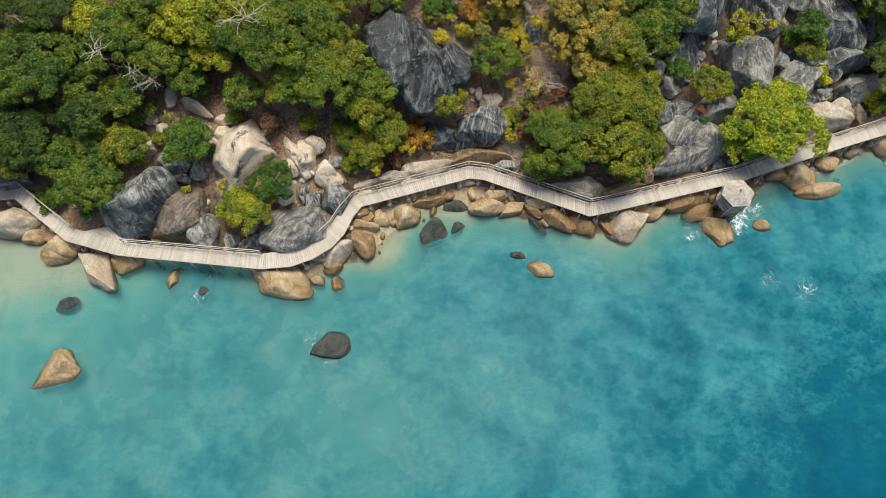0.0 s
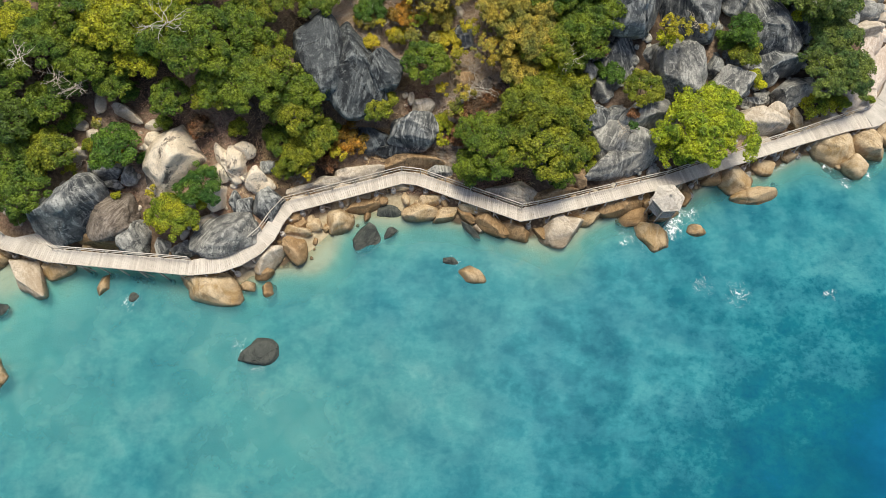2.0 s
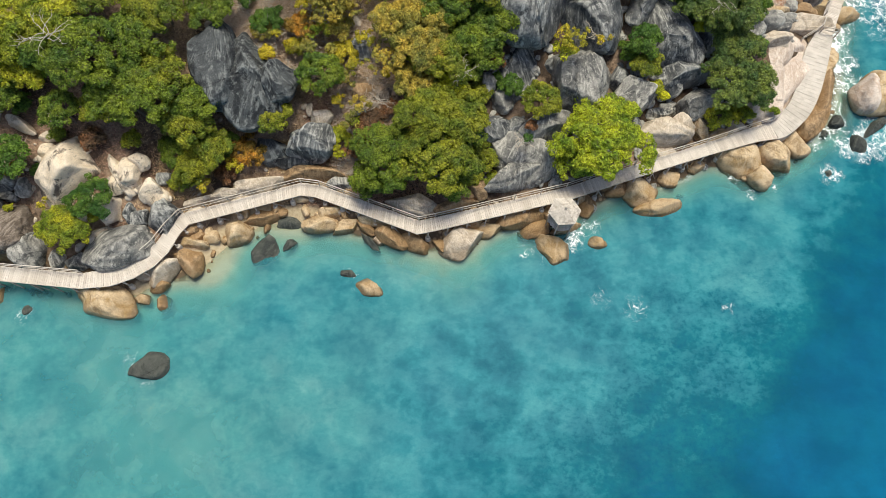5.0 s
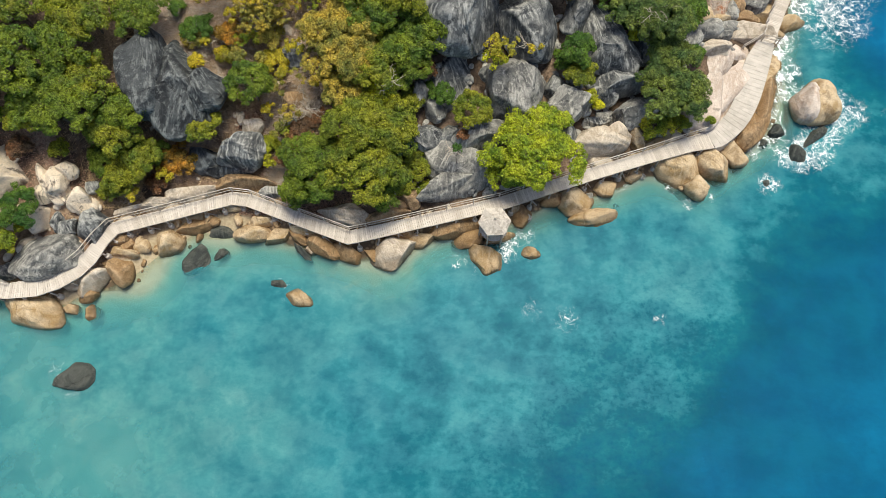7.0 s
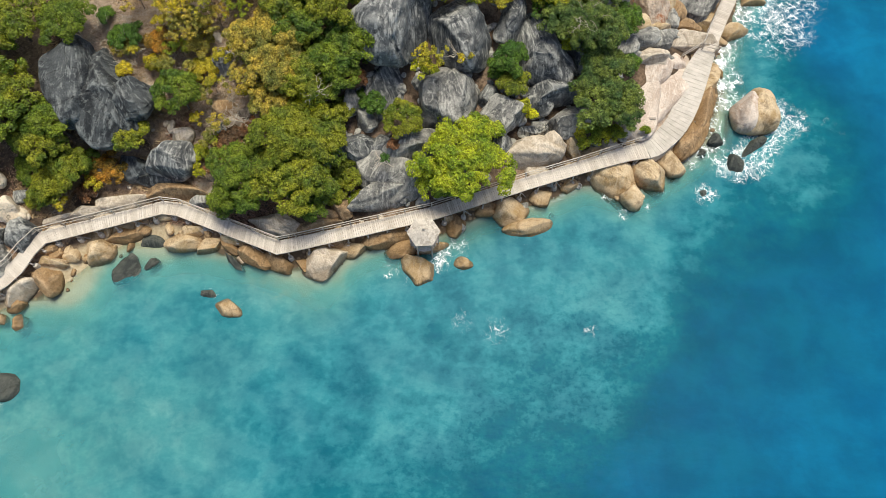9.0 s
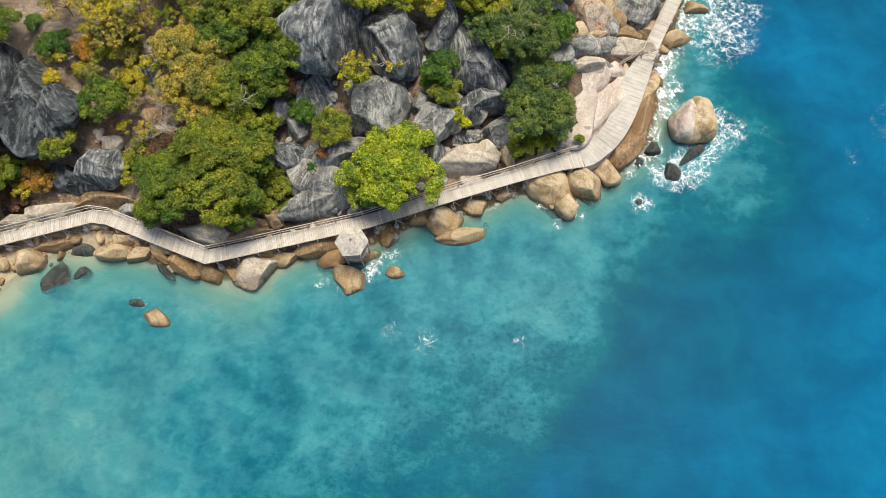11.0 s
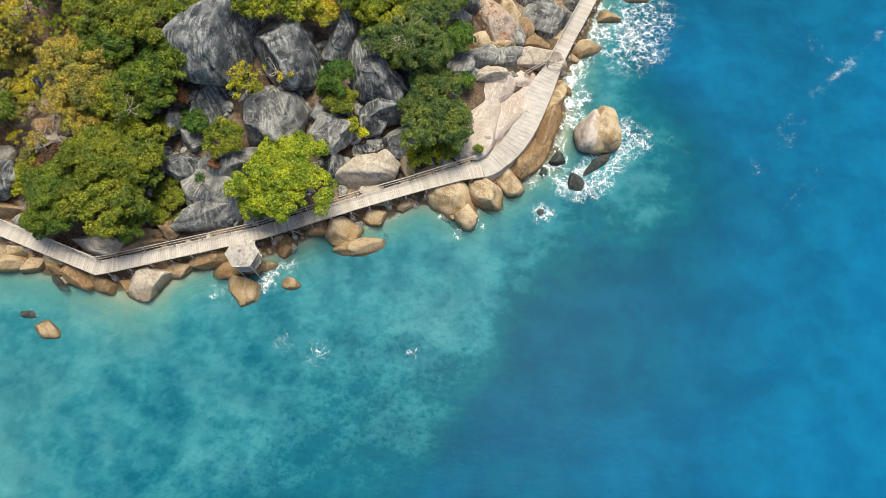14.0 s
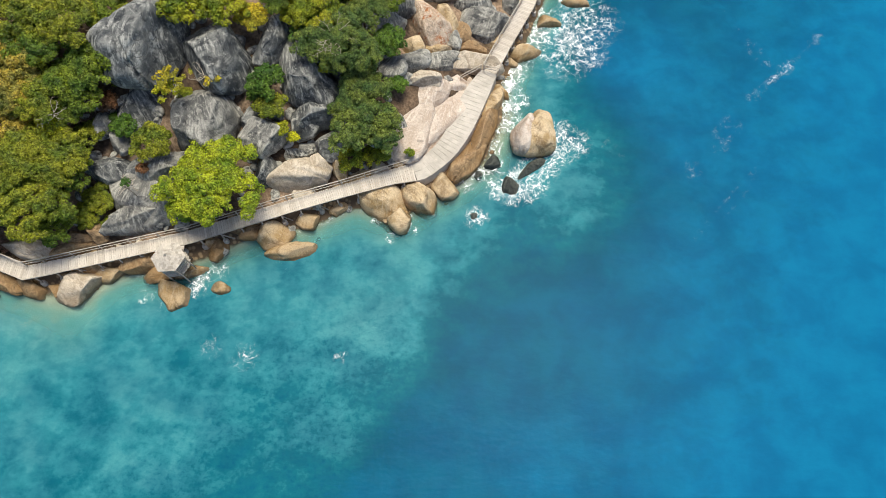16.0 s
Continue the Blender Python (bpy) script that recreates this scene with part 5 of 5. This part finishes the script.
def plant(kind, name, label, category, group, colour, x, y, z, radius, height, seed):
    thing = tagged(new(name), label, category, group)
    thing.matrix_basis = pose(x, y, z, 0, 0, seed * 47 % 360)
    me, scale = crown_mesh(kind, radius, colour, seed)
    top = linked("crown" if kind == "tree" else "foliage", me, thing, place=Matrix.Translation((0, 0, height + 0.1)) @ Matrix.Diagonal((scale, scale, scale, 1)))
    key = (kind, seed % 4)
    if key not in STEMS:
        v, f = stems(1.0, 0.9, seed % 4 + 3, 5 if kind == "tree" else 6, 0.09 if kind == "tree" else 0.06)
        STEMS[key] = mesh("stem", v, f, BARK)
    linked("trunk" if kind == "tree" else "stem", STEMS[key], thing, place=Matrix.Diagonal((radius, radius, height * 1.02, 1)))
    return thing


def tree(colour, x, y, z, radius, height, seed):
    return plant("tree", "tree", "low spreading tree with %s crown on the slope" % SHADES[colour], "tree", "trees of the hillside", colour, x, y, z, radius, height, seed)


def shrub(colour, x, y, z, radius, height, seed):
    return plant("shrub", "shrub", "dense %s shrub growing between boulders" % SHADES[colour], "shrub", "shrubs of the hillside", colour, x, y, z, radius, height, seed)


def sparse(colour, x, y, z, radius, height, seed):
    return plant("sparse", "shrub", "thin %s shrub with bare twigs among boulders" % SHADES[colour], "shrub", "shrubs of the hillside", colour, x, y, z, radius, height, seed)


def dead_branches(x, y, z, reach):
    """A tangle of bare, bleached branches."""
    r = random.Random(int(x * 10) + int(y * 10))
    pieces = []
    for k in range(12):
        w = r.uniform(0, 2 * math.pi)
        a = Vector((r.uniform(-0.3, 0.3), r.uniform(-0.3, 0.3), -0.1))
        bend = Vector((math.cos(w), math.sin(w), r.uniform(0.0, 0.5)))
        thick = 0.07
        for s in range(5):
            b = a + bend * reach * 0.22
            pieces.append(bar(a, b, thick, sides=5, taper=0.8))
            if s > 0:
                twig = Vector((bend.y, -bend.x, 0.3)) * r.choice((-1, 1))
                pieces.append(bar(b, b + (twig + bend * 0.6) * reach * r.uniform(0.12, 0.28), thick * 0.55, sides=4, taper=0.4))
            a = b
            bend = (bend + Vector((r.uniform(-0.5, 0.5), r.uniform(-0.5, 0.5), r.uniform(-0.2, 0.2)))).normalized()
            thick *= 0.8
    v, f = joined(pieces)
    ob = new("dead_branch", mesh("dead_branch", v, f, DEADWOOD))
    ob.location = (x, y, z)
    tagged(ob, "bare bleached dead branches among green crowns", "branch", "dead branches of the hillside")



tree("green", -3.30, 32.40, 4.60, 2.20, 3.00, 11)
tree("olive", -2.80, 29.10, 2.60, 1.90, 2.30, 20)
tree("mid", -31.98, 33.34, 5.40, 4.36, 3.70, 15)
tree("deep", -33.92, 28.35, 2.95, 3.63, 3.29, 10)
tree("mid", -28.15, 24.00, 1.88, 3.00, 3.11, 3)
tree("green", -25.35, 35.20, 7.08, 3.24, 3.08, 74)
tree("lime", -27.63, 36.89, 8.12, 2.17, 2.49, 21)
tree("lime", -19.30, 36.57, 7.84, 3.23, 3.07, 28)
tree("green", -21.77, 34.19, 6.45, 2.77, 2.83, 87)
tree("lime", -17.55, 34.14, 6.78, 2.28, 2.55, 59)
tree("green", -12.48, 34.65, 7.48, 3.67, 3.32, 18)
tree("green", -8.34, 36.78, 6.99, 2.99, 2.94, 65)
tree("olive", -6.98, 34.25, 5.62, 2.91, 2.90, 6)
tree("green", -8.50, 32.20, 5.20, 3.60, 3.30, 19)
tree("olive", -4.60, 31.20, 3.60, 2.80, 2.80, 74)
tree("olive", -11.40, 31.30, 5.60, 1.80, 2.39, 59)
tree("green", -14.78, 31.17, 5.48, 1.99, 2.39, 52)
tree("fresh", -19.78, 27.48, 3.54, 2.30, 2.57, 65)
tree("olive", -25.25, 27.04, 3.36, 2.31, 2.57, 39)
tree("green", -25.35, 30.99, 5.19, 2.20, 2.51, 7)
shrub("green", -23.89, 30.94, 5.18, 1.13, 0.72, 38)
shrub("yellow", -27.93, 26.02, 3.12, 1.44, 0.87, 69)
tree("olive", -35.27, 26.65, 2.05, 2.16, 2.49, 63)
shrub("lime", -14.85, 21.98, 2.21, 2.52, 1.41, 73)
shrub("fresh", -12.54, 24.38, 3.49, 2.11, 1.21, 51)
tree("olive", -4.50, 27.70, 2.20, 1.90, 1.90, 90)
shrub("orange", -0.19, 29.60, 2.16, 1.81, 1.06, 62)
shrub("olive", -4.39, 28.17, 2.44, 1.79, 1.04, 2)
shrub("green", -2.14, 30.26, 2.78, 1.38, 0.84, 24)
tree("olive", 2.60, 31.80, 3.21, 1.90, 2.61, 37)
tree("green", 6.89, 34.74, 4.91, 2.35, 2.59, 88)
shrub("yellow", 8.74, 37.45, 6.15, 1.47, 0.88, 30)
shrub("lime", 8.06, 30.63, 3.08, 1.38, 0.84, 15)
shrub("yellow", 2.02, 37.00, 7.04, 0.83, 0.56, 16)
shrub("yellow", 4.32, 38.18, 6.34, 1.06, 0.68, 25)
sparse("straw", 12.61, 35.52, 5.89, 1.90, 2.41, 16)
tree("straw", 15.63, 36.18, 6.41, 2.90, 2.89, 32)
tree("gold", 18.37, 34.47, 5.44, 1.33, 2.03, 86)
tree("olive", 16.65, 31.09, 4.01, 3.31, 3.12, 62)
tree("green", 12.75, 28.15, 2.04, 3.45, 3.20, 7)
tree("olive", 17.01, 27.75, 2.33, 3.91, 3.45, 0)
tree("green", 20.19, 37.07, 6.67, 2.41, 2.63, 85)
tree("straw", 13.20, 38.60, 7.09, 2.00, 2.68, 38)
shrub("olive", 21.12, 29.18, 2.36, 1.59, 0.94, 63)
tree("green", 18.14, 26.15, 1.59, 2.05, 2.43, 81)
tree("green", 10.90, 26.60, 1.19, 1.86, 2.32, 67)
tree("olive", 26.15, 32.94, 3.57, 2.02, 2.41, 34)
shrub("fresh", 23.51, 34.60, 5.31, 1.22, 0.76, 28)
shrub("fresh", 22.38, 35.36, 5.26, 0.82, 0.56, 26)
tree("bright", 31.47, 29.89, 1.95, 4.32, 3.20, 4)
tree("bright", 29.16, 28.24, 1.32, 2.04, 2.40, 54)
sparse("yellow", 28.55, 37.06, 7.09, 1.57, 2.16, 45)
sparse("gold", 27.93, 36.33, 6.77, 1.18, 1.95, 14)
sparse("yellow", 31.43, 37.49, 6.69, 0.75, 1.71, 15)
tree("fresh", 35.46, 38.60, 4.72, 1.85, 2.32, 12)
shrub("fresh", 34.54, 38.47, 4.85, 1.26, 0.78, 9)
tree("olive", 35.83, 36.74, 3.82, 1.45, 2.10, 7)
shrub("gold", 36.74, 35.12, 4.46, 0.78, 0.54, 58)
shrub("gold", 37.63, 34.71, 3.63, 0.63, 0.47, 32)
shrub("gold", 40.56, 39.97, 6.60, 0.62, 0.46, 6)
shrub("yellow", 38.17, 38.78, 4.94, 0.74, 0.52, 35)
tree("feather", 43.90, 38.46, 3.80, 2.39, 2.61, 21)
tree("feather", 43.82, 35.49, 2.51, 3.20, 3.06, 19)
tree("feather", 45.58, 34.81, 2.39, 2.08, 2.45, 30)
shrub("lime", 43.14, 33.39, 2.06, 1.70, 1.00, 47)
shrub("lime", 45.34, 33.37, 2.47, 0.96, 0.63, 75)
tree("feather", 42.02, 41.83, 5.16, 3.68, 3.32, 87)
tree("fresh", 39.51, 43.33, 5.56, 2.08, 2.45, 15)
tree("fresh", 46.18, 42.88, 4.65, 1.38, 2.06, 55)
shrub("lime", 48.02, 33.66, 2.78, 0.53, 0.42, 57)
tree("feather", 43.02, 40.66, 4.67, 2.08, 2.44, 33)
tree("straw", 16.06, 38.58, 7.48, 2.77, 2.82, 55)
tree("olive", 19.81, 41.46, 8.48, 3.15, 3.03, 47)
tree("green", 22.32, 38.73, 7.08, 2.51, 2.68, 63)
tree("olive", 17.39, 35.77, 6.17, 2.78, 2.83, 28)
tree("gold", 18.26, 34.05, 5.24, 1.66, 2.21, 24)
tree("green", 20.75, 35.96, 5.97, 2.04, 2.42, 54)
tree("olive", 18.78, 31.20, 3.70, 2.91, 2.90, 84)
tree("lime", 28.85, 43.94, 8.05, 2.46, 2.65, 62)
tree("lime", 32.68, 44.14, 7.60, 2.29, 2.56, 38)
tree("yellow", 34.43, 43.58, 7.14, 1.51, 2.13, 20)
tree("lime", 39.94, 45.13, 6.32, 3.06, 2.98, 22)
tree("feather", 43.77, 45.19, 5.50, 2.60, 2.73, 81)
tree("olive", 25.84, 44.40, 8.49, 2.91, 2.90, 52)
tree("green", 22.65, 42.72, 8.68, 2.13, 2.47, 31)
tree("olive", 16.80, 41.75, 9.10, 2.84, 2.86, 67)
tree("green", 37.08, 45.98, 7.36, 2.53, 2.69, 73)
tree("green", 45.64, 48.21, 5.02, 2.67, 2.77, 59)
shrub("green", 23.31, 38.64, 6.89, 1.20, 0.75, 90)
shrub("olive", 28.68, 37.36, 5.98, 0.91, 0.61, 90)
shrub("olive", 20.63, 34.09, 4.99, 1.50, 0.90, 5)
tree("green", -22.92, 38.13, 8.47, 2.94, 2.92, 41)
tree("deep", -31.86, 37.83, 7.92, 3.44, 3.19, 50)
tree("lime", -14.94, 37.62, 8.66, 2.92, 2.90, 28)
tree("mid", -29.58, 32.84, 5.53, 2.50, 2.68, 26)
tree("deep", -28.38, 29.43, 4.67, 2.49, 2.67, 12)
tree("green", -2.39, 40.10, 7.45, 2.53, 2.69, 38)
shrub("fresh", 2.02, 39.89, 7.37, 1.57, 0.93, 30)
sparse("straw", 7.97, 40.12, 7.23, 2.04, 2.42, 67)
tree("mid", -38.64, 33.15, 5.13, 3.99, 3.49, 31)
tree("deep", -39.43, 26.99, 2.41, 4.02, 3.51, 17)
tree("green", -39.32, 37.88, 7.28, 3.96, 3.48, 16)
tree("green", 17.53, 39.68, 7.96, 2.74, 2.81, 72)
tree("olive", -6.68, 39.79, 7.79, 3.00, 2.95, 30)
tree("mid", -31.39, 26.27, 2.61, 2.33, 2.58, 84)
tree("green", -19.80, 32.53, 5.83, 1.90, 2.34, 76)
tree("deep", -23.72, 32.80, 5.83, 2.00, 2.40, 47)
tree("lime", -16.58, 36.27, 7.89, 2.26, 2.54, 29)
tree("green", -10.40, 33.21, 6.48, 2.46, 2.66, 57)
shrub("fresh", -19.18, 32.73, 5.98, 1.13, 0.71, 23)
shrub("rust", -12.87, 29.54, 5.00, 1.23, 0.76, 1)
shrub("green", -16.31, 30.36, 4.83, 0.83, 0.56, 62)
shrub("olive", -9.66, 29.60, 4.60, 1.00, 0.80, 31)
shrub("green", -6.14, 29.33, 3.14, 1.78, 1.04, 40)
shrub("rust", -2.16, 27.68, 1.80, 1.07, 0.68, 7)
shrub("rust", 11.14, 31.44, 3.90, 1.78, 1.04, 10)
shrub("rust", 9.70, 29.89, 2.81, 1.38, 0.84, 11)
sparse("straw", 10.26, 32.34, 4.29, 1.13, 1.92, 88)
sparse("straw", 5.54, 37.22, 5.80, 1.24, 1.98, 33)
shrub("straw", 8.13, 39.63, 6.92, 1.57, 0.94, 81)
shrub("orange", 5.07, 39.80, 7.04, 1.57, 0.94, 10)
shrub("straw", 1.51, 39.18, 6.98, 1.16, 0.73, 20)
sparse("straw", 9.01, 34.65, 5.22, 1.13, 1.92, 36)
tree("straw", 14.81, 34.12, 5.38, 2.03, 2.41, 57)
tree("green", 19.47, 30.41, 3.12, 2.06, 2.43, 47)
shrub("green", -27.29, 29.58, 4.76, 1.74, 1.02, 64)
tree("olive", -22.09, 35.75, 7.29, 1.99, 2.39, 47)
shrub("fresh", -25.05, 29.84, 4.79, 0.83, 0.56, 50)
shrub("olive", -22.94, 28.59, 3.99, 0.83, 0.57, 0)
shrub("fresh", -18.14, 27.40, 3.60, 0.73, 0.51, 12)
shrub("olive", -5.90, 26.60, 2.28, 1.10, 0.73, 74)
shrub("lime", -20.49, 24.15, 2.96, 0.46, 0.38, 39)
shrub("mid", -29.30, 22.60, 1.74, 0.95, 0.77, 58)
shrub("mid", -33.21, 23.93, 1.25, 1.47, 0.89, 42)
tree("green", -28.33, 27.55, 3.72, 1.51, 2.13, 50)
shrub("rust", 21.93, 36.68, 6.11, 1.22, 0.76, 33)
tree("green", 21.37, 38.76, 7.25, 1.68, 2.22, 82)
tree("green", 19.73, 37.24, 6.83, 1.96, 2.38, 18)
tree("green", 19.64, 34.94, 5.55, 1.49, 2.12, 16)
tree("lime", 17.40, 39.28, 7.77, 2.15, 2.48, 64)
sparse("straw", 13.98, 38.66, 7.30, 1.87, 2.33, 89)
tree("lime", 15.91, 36.37, 6.48, 1.97, 2.38, 64)
tree("olive", 16.80, 31.85, 4.34, 2.18, 2.50, 64)
tree("olive", 19.82, 32.26, 4.10, 1.40, 2.07, 64)
shrub("olive", 20.09, 27.76, 1.85, 1.35, 0.82, 24)
shrub("olive", 21.84, 27.11, 1.67, 0.93, 0.62, 41)
shrub("rust", 25.31, 31.06, 4.61, 0.61, 0.45, 44)
sparse("fresh", 24.74, 28.92, 4.54, 0.69, 1.68, 34)
tree("feather", 43.83, 41.31, 4.98, 1.85, 2.32, 33)
tree("feather", 41.85, 42.90, 5.54, 2.06, 2.43, 12)
shrub("fresh", 39.51, 42.37, 5.14, 1.38, 0.84, 19)
tree("fresh", 46.24, 43.11, 4.62, 1.68, 2.22, 41)
tree("feather", 43.83, 38.73, 3.90, 2.06, 2.43, 16)
shrub("fresh", 46.68, 39.92, 3.97, 1.17, 0.74, 72)
tree("lime", 38.39, 44.90, 6.44, 2.05, 2.43, 24)
tree("lime", 30.98, 44.52, 7.98, 1.79, 2.29, 42)
shrub("lime", 27.22, 44.45, 8.32, 1.52, 0.91, 52)
sparse("yellow", 8.31, 33.06, 4.31, 0.83, 1.76, 51)
sparse("straw", 9.30, 31.38, 3.67, 0.93, 1.81, 23)
sparse("lime", 6.05, 38.82, 6.47, 0.83, 1.76, 7)
sparse("yellow", 9.76, 35.57, 5.70, 0.93, 1.81, 81)
sparse("straw", 7.47, 37.36, 5.90, 0.73, 1.70, 26)
sparse("lime", 8.35, 29.07, 2.34, 0.73, 1.70, 48)
sparse("olive", -5.06, 26.49, 1.84, 0.83, 1.76, 72)
sparse("yellow", -3.58, 26.11, 1.54, 0.73, 1.70, 39)
sparse("yellow", -1.07, 28.14, 1.69, 0.95, 1.82, 2)
sparse("yellow", 10.75, 37.85, 6.59, 1.03, 1.86, 71)
sparse("olive", -25.39, 24.30, 2.04, 0.51, 1.58, 52)
sparse("yellow", -17.01, 24.10, 2.34, 0.61, 1.64, 24)
sparse("olive", -24.32, 26.10, 2.69, 0.82, 1.75, 72)
sparse("yellow", -19.74, 27.13, 3.39, 0.71, 1.69, 81)
sparse("straw", -21.66, 29.84, 4.55, 0.71, 1.69, 76)
tree("olive", -11.82, 39.58, 9.23, 2.02, 2.41, 17)
tree("lime", -8.42, 40.66, 8.73, 2.12, 2.47, 21)
sparse("yellow", 9.37, 42.39, 8.45, 2.23, 2.53, 73)
sparse("lime", 12.15, 41.38, 8.15, 1.27, 2.00, 72)
sparse("straw", 7.84, 40.21, 7.29, 1.47, 2.11, 8)
tree("green", 12.31, 43.80, 9.36, 1.93, 2.36, 24)
sparse("straw", 6.89, 41.41, 8.07, 1.94, 2.37, 71)
sparse("straw", 3.40, 42.34, 8.60, 1.78, 2.28, 38)
sparse("yellow", 7.23, 41.90, 8.30, 1.98, 2.39, 82)
shrub("fresh", 0.11, 41.78, 8.21, 0.92, 0.61, 81)
sparse("yellow", 5.52, 40.56, 7.59, 1.00, 1.85, 83)
sparse("straw", 8.90, 40.15, 7.33, 1.20, 1.96, 57)
sparse("lime", 6.78, 38.86, 6.52, 0.91, 1.80, 64)
sparse("straw", 10.18, 40.92, 7.76, 1.30, 2.01, 81)
sparse("yellow", 2.82, 38.41, 6.62, 0.70, 1.68, 64)
sparse("straw", 6.51, 42.12, 8.39, 0.98, 1.84, 11)
sparse("lime", 9.93, 31.33, 3.75, 0.66, 1.66, 13)
sparse("yellow", 12.81, 35.09, 5.80, 0.70, 1.68, 37)
shrub("rust", 11.26, 30.14, 3.02, 0.73, 0.51, 14)
shrub("rust", 12.96, 32.83, 4.72, 0.82, 0.56, 29)
dead_branches(5.61, 39.00, 7.25, 1.6)
dead_branches(7.11, 39.84, 7.98, 1.5)
dead_branches(10.92, 34.85, 6.18, 1.4)
dead_branches(11.27, 30.68, 3.90, 1.4)
dead_branches(8.48, 29.03, 2.73, 1.2)
dead_branches(-2.05, 39.58, 8.07, 1.0)
dead_branches(30.77, 38.12, 8.52, 1.2)
dead_branches(4.04, 35.81, 6.96, 1.0)
dead_branches(-23.72, 32.19, 9.89, 1.5)
dead_branches(-22.48, 31.70, 9.02, 1.3)
dead_branches(-13.71, 34.68, 12.98, 1.9)
dead_branches(41.58, 40.82, 9.86, 2.0)
dead_branches(-25.90, 32.89, 11.51, 1.2)
dead_branches(10.17, 34.46, 5.90, 1.3)
dead_branches(9.49, 28.39, 2.80, 1.0)
dead_branches(17.93, 40.26, 11.37, 1.3)
dead_branches(19.17, 33.96, 9.16, 1.2)
dead_branches(24.45, 29.47, 5.33, 0.8)
dead_branches(9.71, 33.02, 4.93, 1.2)
dead_branches(7.17, 37.54, 6.34, 1.3)
dead_branches(8.94, 36.14, 6.13, 1.0)
dead_branches(6.11, 40.30, 7.78, 1.4)
dead_branches(-4.75, 26.71, 2.23, 1.0)
dead_branches(-20.21, 29.35, 4.82, 1.0)
dead_branches(-23.88, 27.60, 3.89, 1.0)
dead_branches(11.78, 32.87, 6.40, 1.2)
dead_branches(2.55, 41.86, 8.81, 1.4)
dead_branches(6.44, 40.86, 8.16, 1.3)
dead_branches(9.36, 38.89, 7.25, 1.2)
dead_branches(4.51, 42.61, 8.99, 1.5)
dead_branches(8.57, 42.45, 9.16, 1.3)
dead_branches(11.41, 34.82, 5.89, 1.4)
dead_branches(12.37, 32.08, 4.74, 1.3)
dead_branches(10.50, 30.86, 3.89, 1.2)
dead_branches(12.82, 30.53, 3.96, 1.1)
dead_branches(0.97, 40.11, 8.02, 1.8)
dead_branches(-0.47, 41.43, 8.61, 1.6)
dead_branches(3.45, 39.68, 7.74, 1.6)
dead_branches(2.38, 38.37, 7.16, 1.3)
dead_branches(5.79, 41.62, 8.75, 1.6)
dead_branches(10.93, 37.34, 6.91, 1.5)
dead_branches(12.51, 29.23, 3.22, 1.2)

# ---- dry undergrowth and litter ----
def blades(name, count, inside, tall, material, label, category, seed):
    """Loose tufts of thin dry stems over a patch of the slope."""
    r = np.random.RandomState(seed)
    x = r.uniform(inside[0], inside[1], count)
    y = r.uniform(inside[2], inside[3], count)
    keep = (shore_distance(x, y) > 1.6) & (interp_noise(x, y, 2.5, seed) > -0.25)
    x, y = x[keep], y[keep]
    n = len(x)
    z = land_height(x, y)
    w = r.uniform(0, 2 * math.pi, n)
    lean = r.uniform(0.2, 1.0, n) * tall
    up = r.uniform(0.08, 0.6, n) * tall
    side = np.stack([-np.sin(w), np.cos(w), 0 * w], 1) * 0.042
    foot = np.stack([x, y, z - 0.03], 1)
    tip = foot + np.stack([np.cos(w) * lean, np.sin(w) * lean, up], 1)
    v = np.stack([foot - side, foot + side, tip], 1).reshape(-1, 3)
    me = bpy.data.meshes.new(name)
    me.vertices.add(3 * n)
    me.vertices.foreach_set("co", v.astype(np.float32).ravel())
    me.loops.add(3 * n)
    me.loops.foreach_set("vertex_index", np.arange(3 * n, dtype=np.int32))
    me.polygons.add(n)
    me.polygons.foreach_set("loop_start", np.arange(0, 3 * n, 3, dtype=np.int32))
    me.update(calc_edges=True)
    me.materials.append(material)
    tagged(new(name, me), label, category, kind="stuff")


def litter_material(name, low, high):
    s = Shade(name)
    return s.finish(s.mix(s.chance(True), low, high), 0.9)


STRAW = litter_material("dry_stems", (0.28, 0.18, 0.10), (0.66, 0.49, 0.29))
RUSSET = litter_material("russet_stems", (0.20, 0.10, 0.065), (0.52, 0.33, 0.23))
blades("dry_grass", 30000, (-10, 20, 24, 52), 0.6, STRAW, "pale dry grass and twigs on the slope", "grass", 3)
blades("dry_thatch", 50000, (-0, 15, 34, 47), 0.75, STRAW, "thick straw-coloured dead grass on the upper slope", "grass", 5)
blades("dry_brush", 28000, (5, 16, 25, 42), 0.6, RUSSET, "russet dry brush on the slope", "brush", 8)
blades("bank_grass", 52000, (-8, 9, 25.6, 31), 0.45, STRAW, "dry grass hanging over the bank above the boardwalk", "grass", 9)
blades("leaf_litter", 30000, (-32, -6, 22, 36), 0.35, RUSSET, "brown fallen twigs and leaves between rocks", "litter", 11)
PALE_TWIGS = litter_material("bleached_twigs", (0.48, 0.36, 0.26), (0.80, 0.66, 0.52))
blades("bleached_brush", 90000, (-3.2, 12.2, 35.2, 46.7), 0.8, PALE_TWIGS, "bleached dead brush tangled over the dry slope", "brush", 14)
blades("pink_brush", 48000, (7.6, 13.4, 27.6, 40.7), 0.7, PALE_TWIGS, "pinkish dead brush between the trees on the slope", "brush", 15)
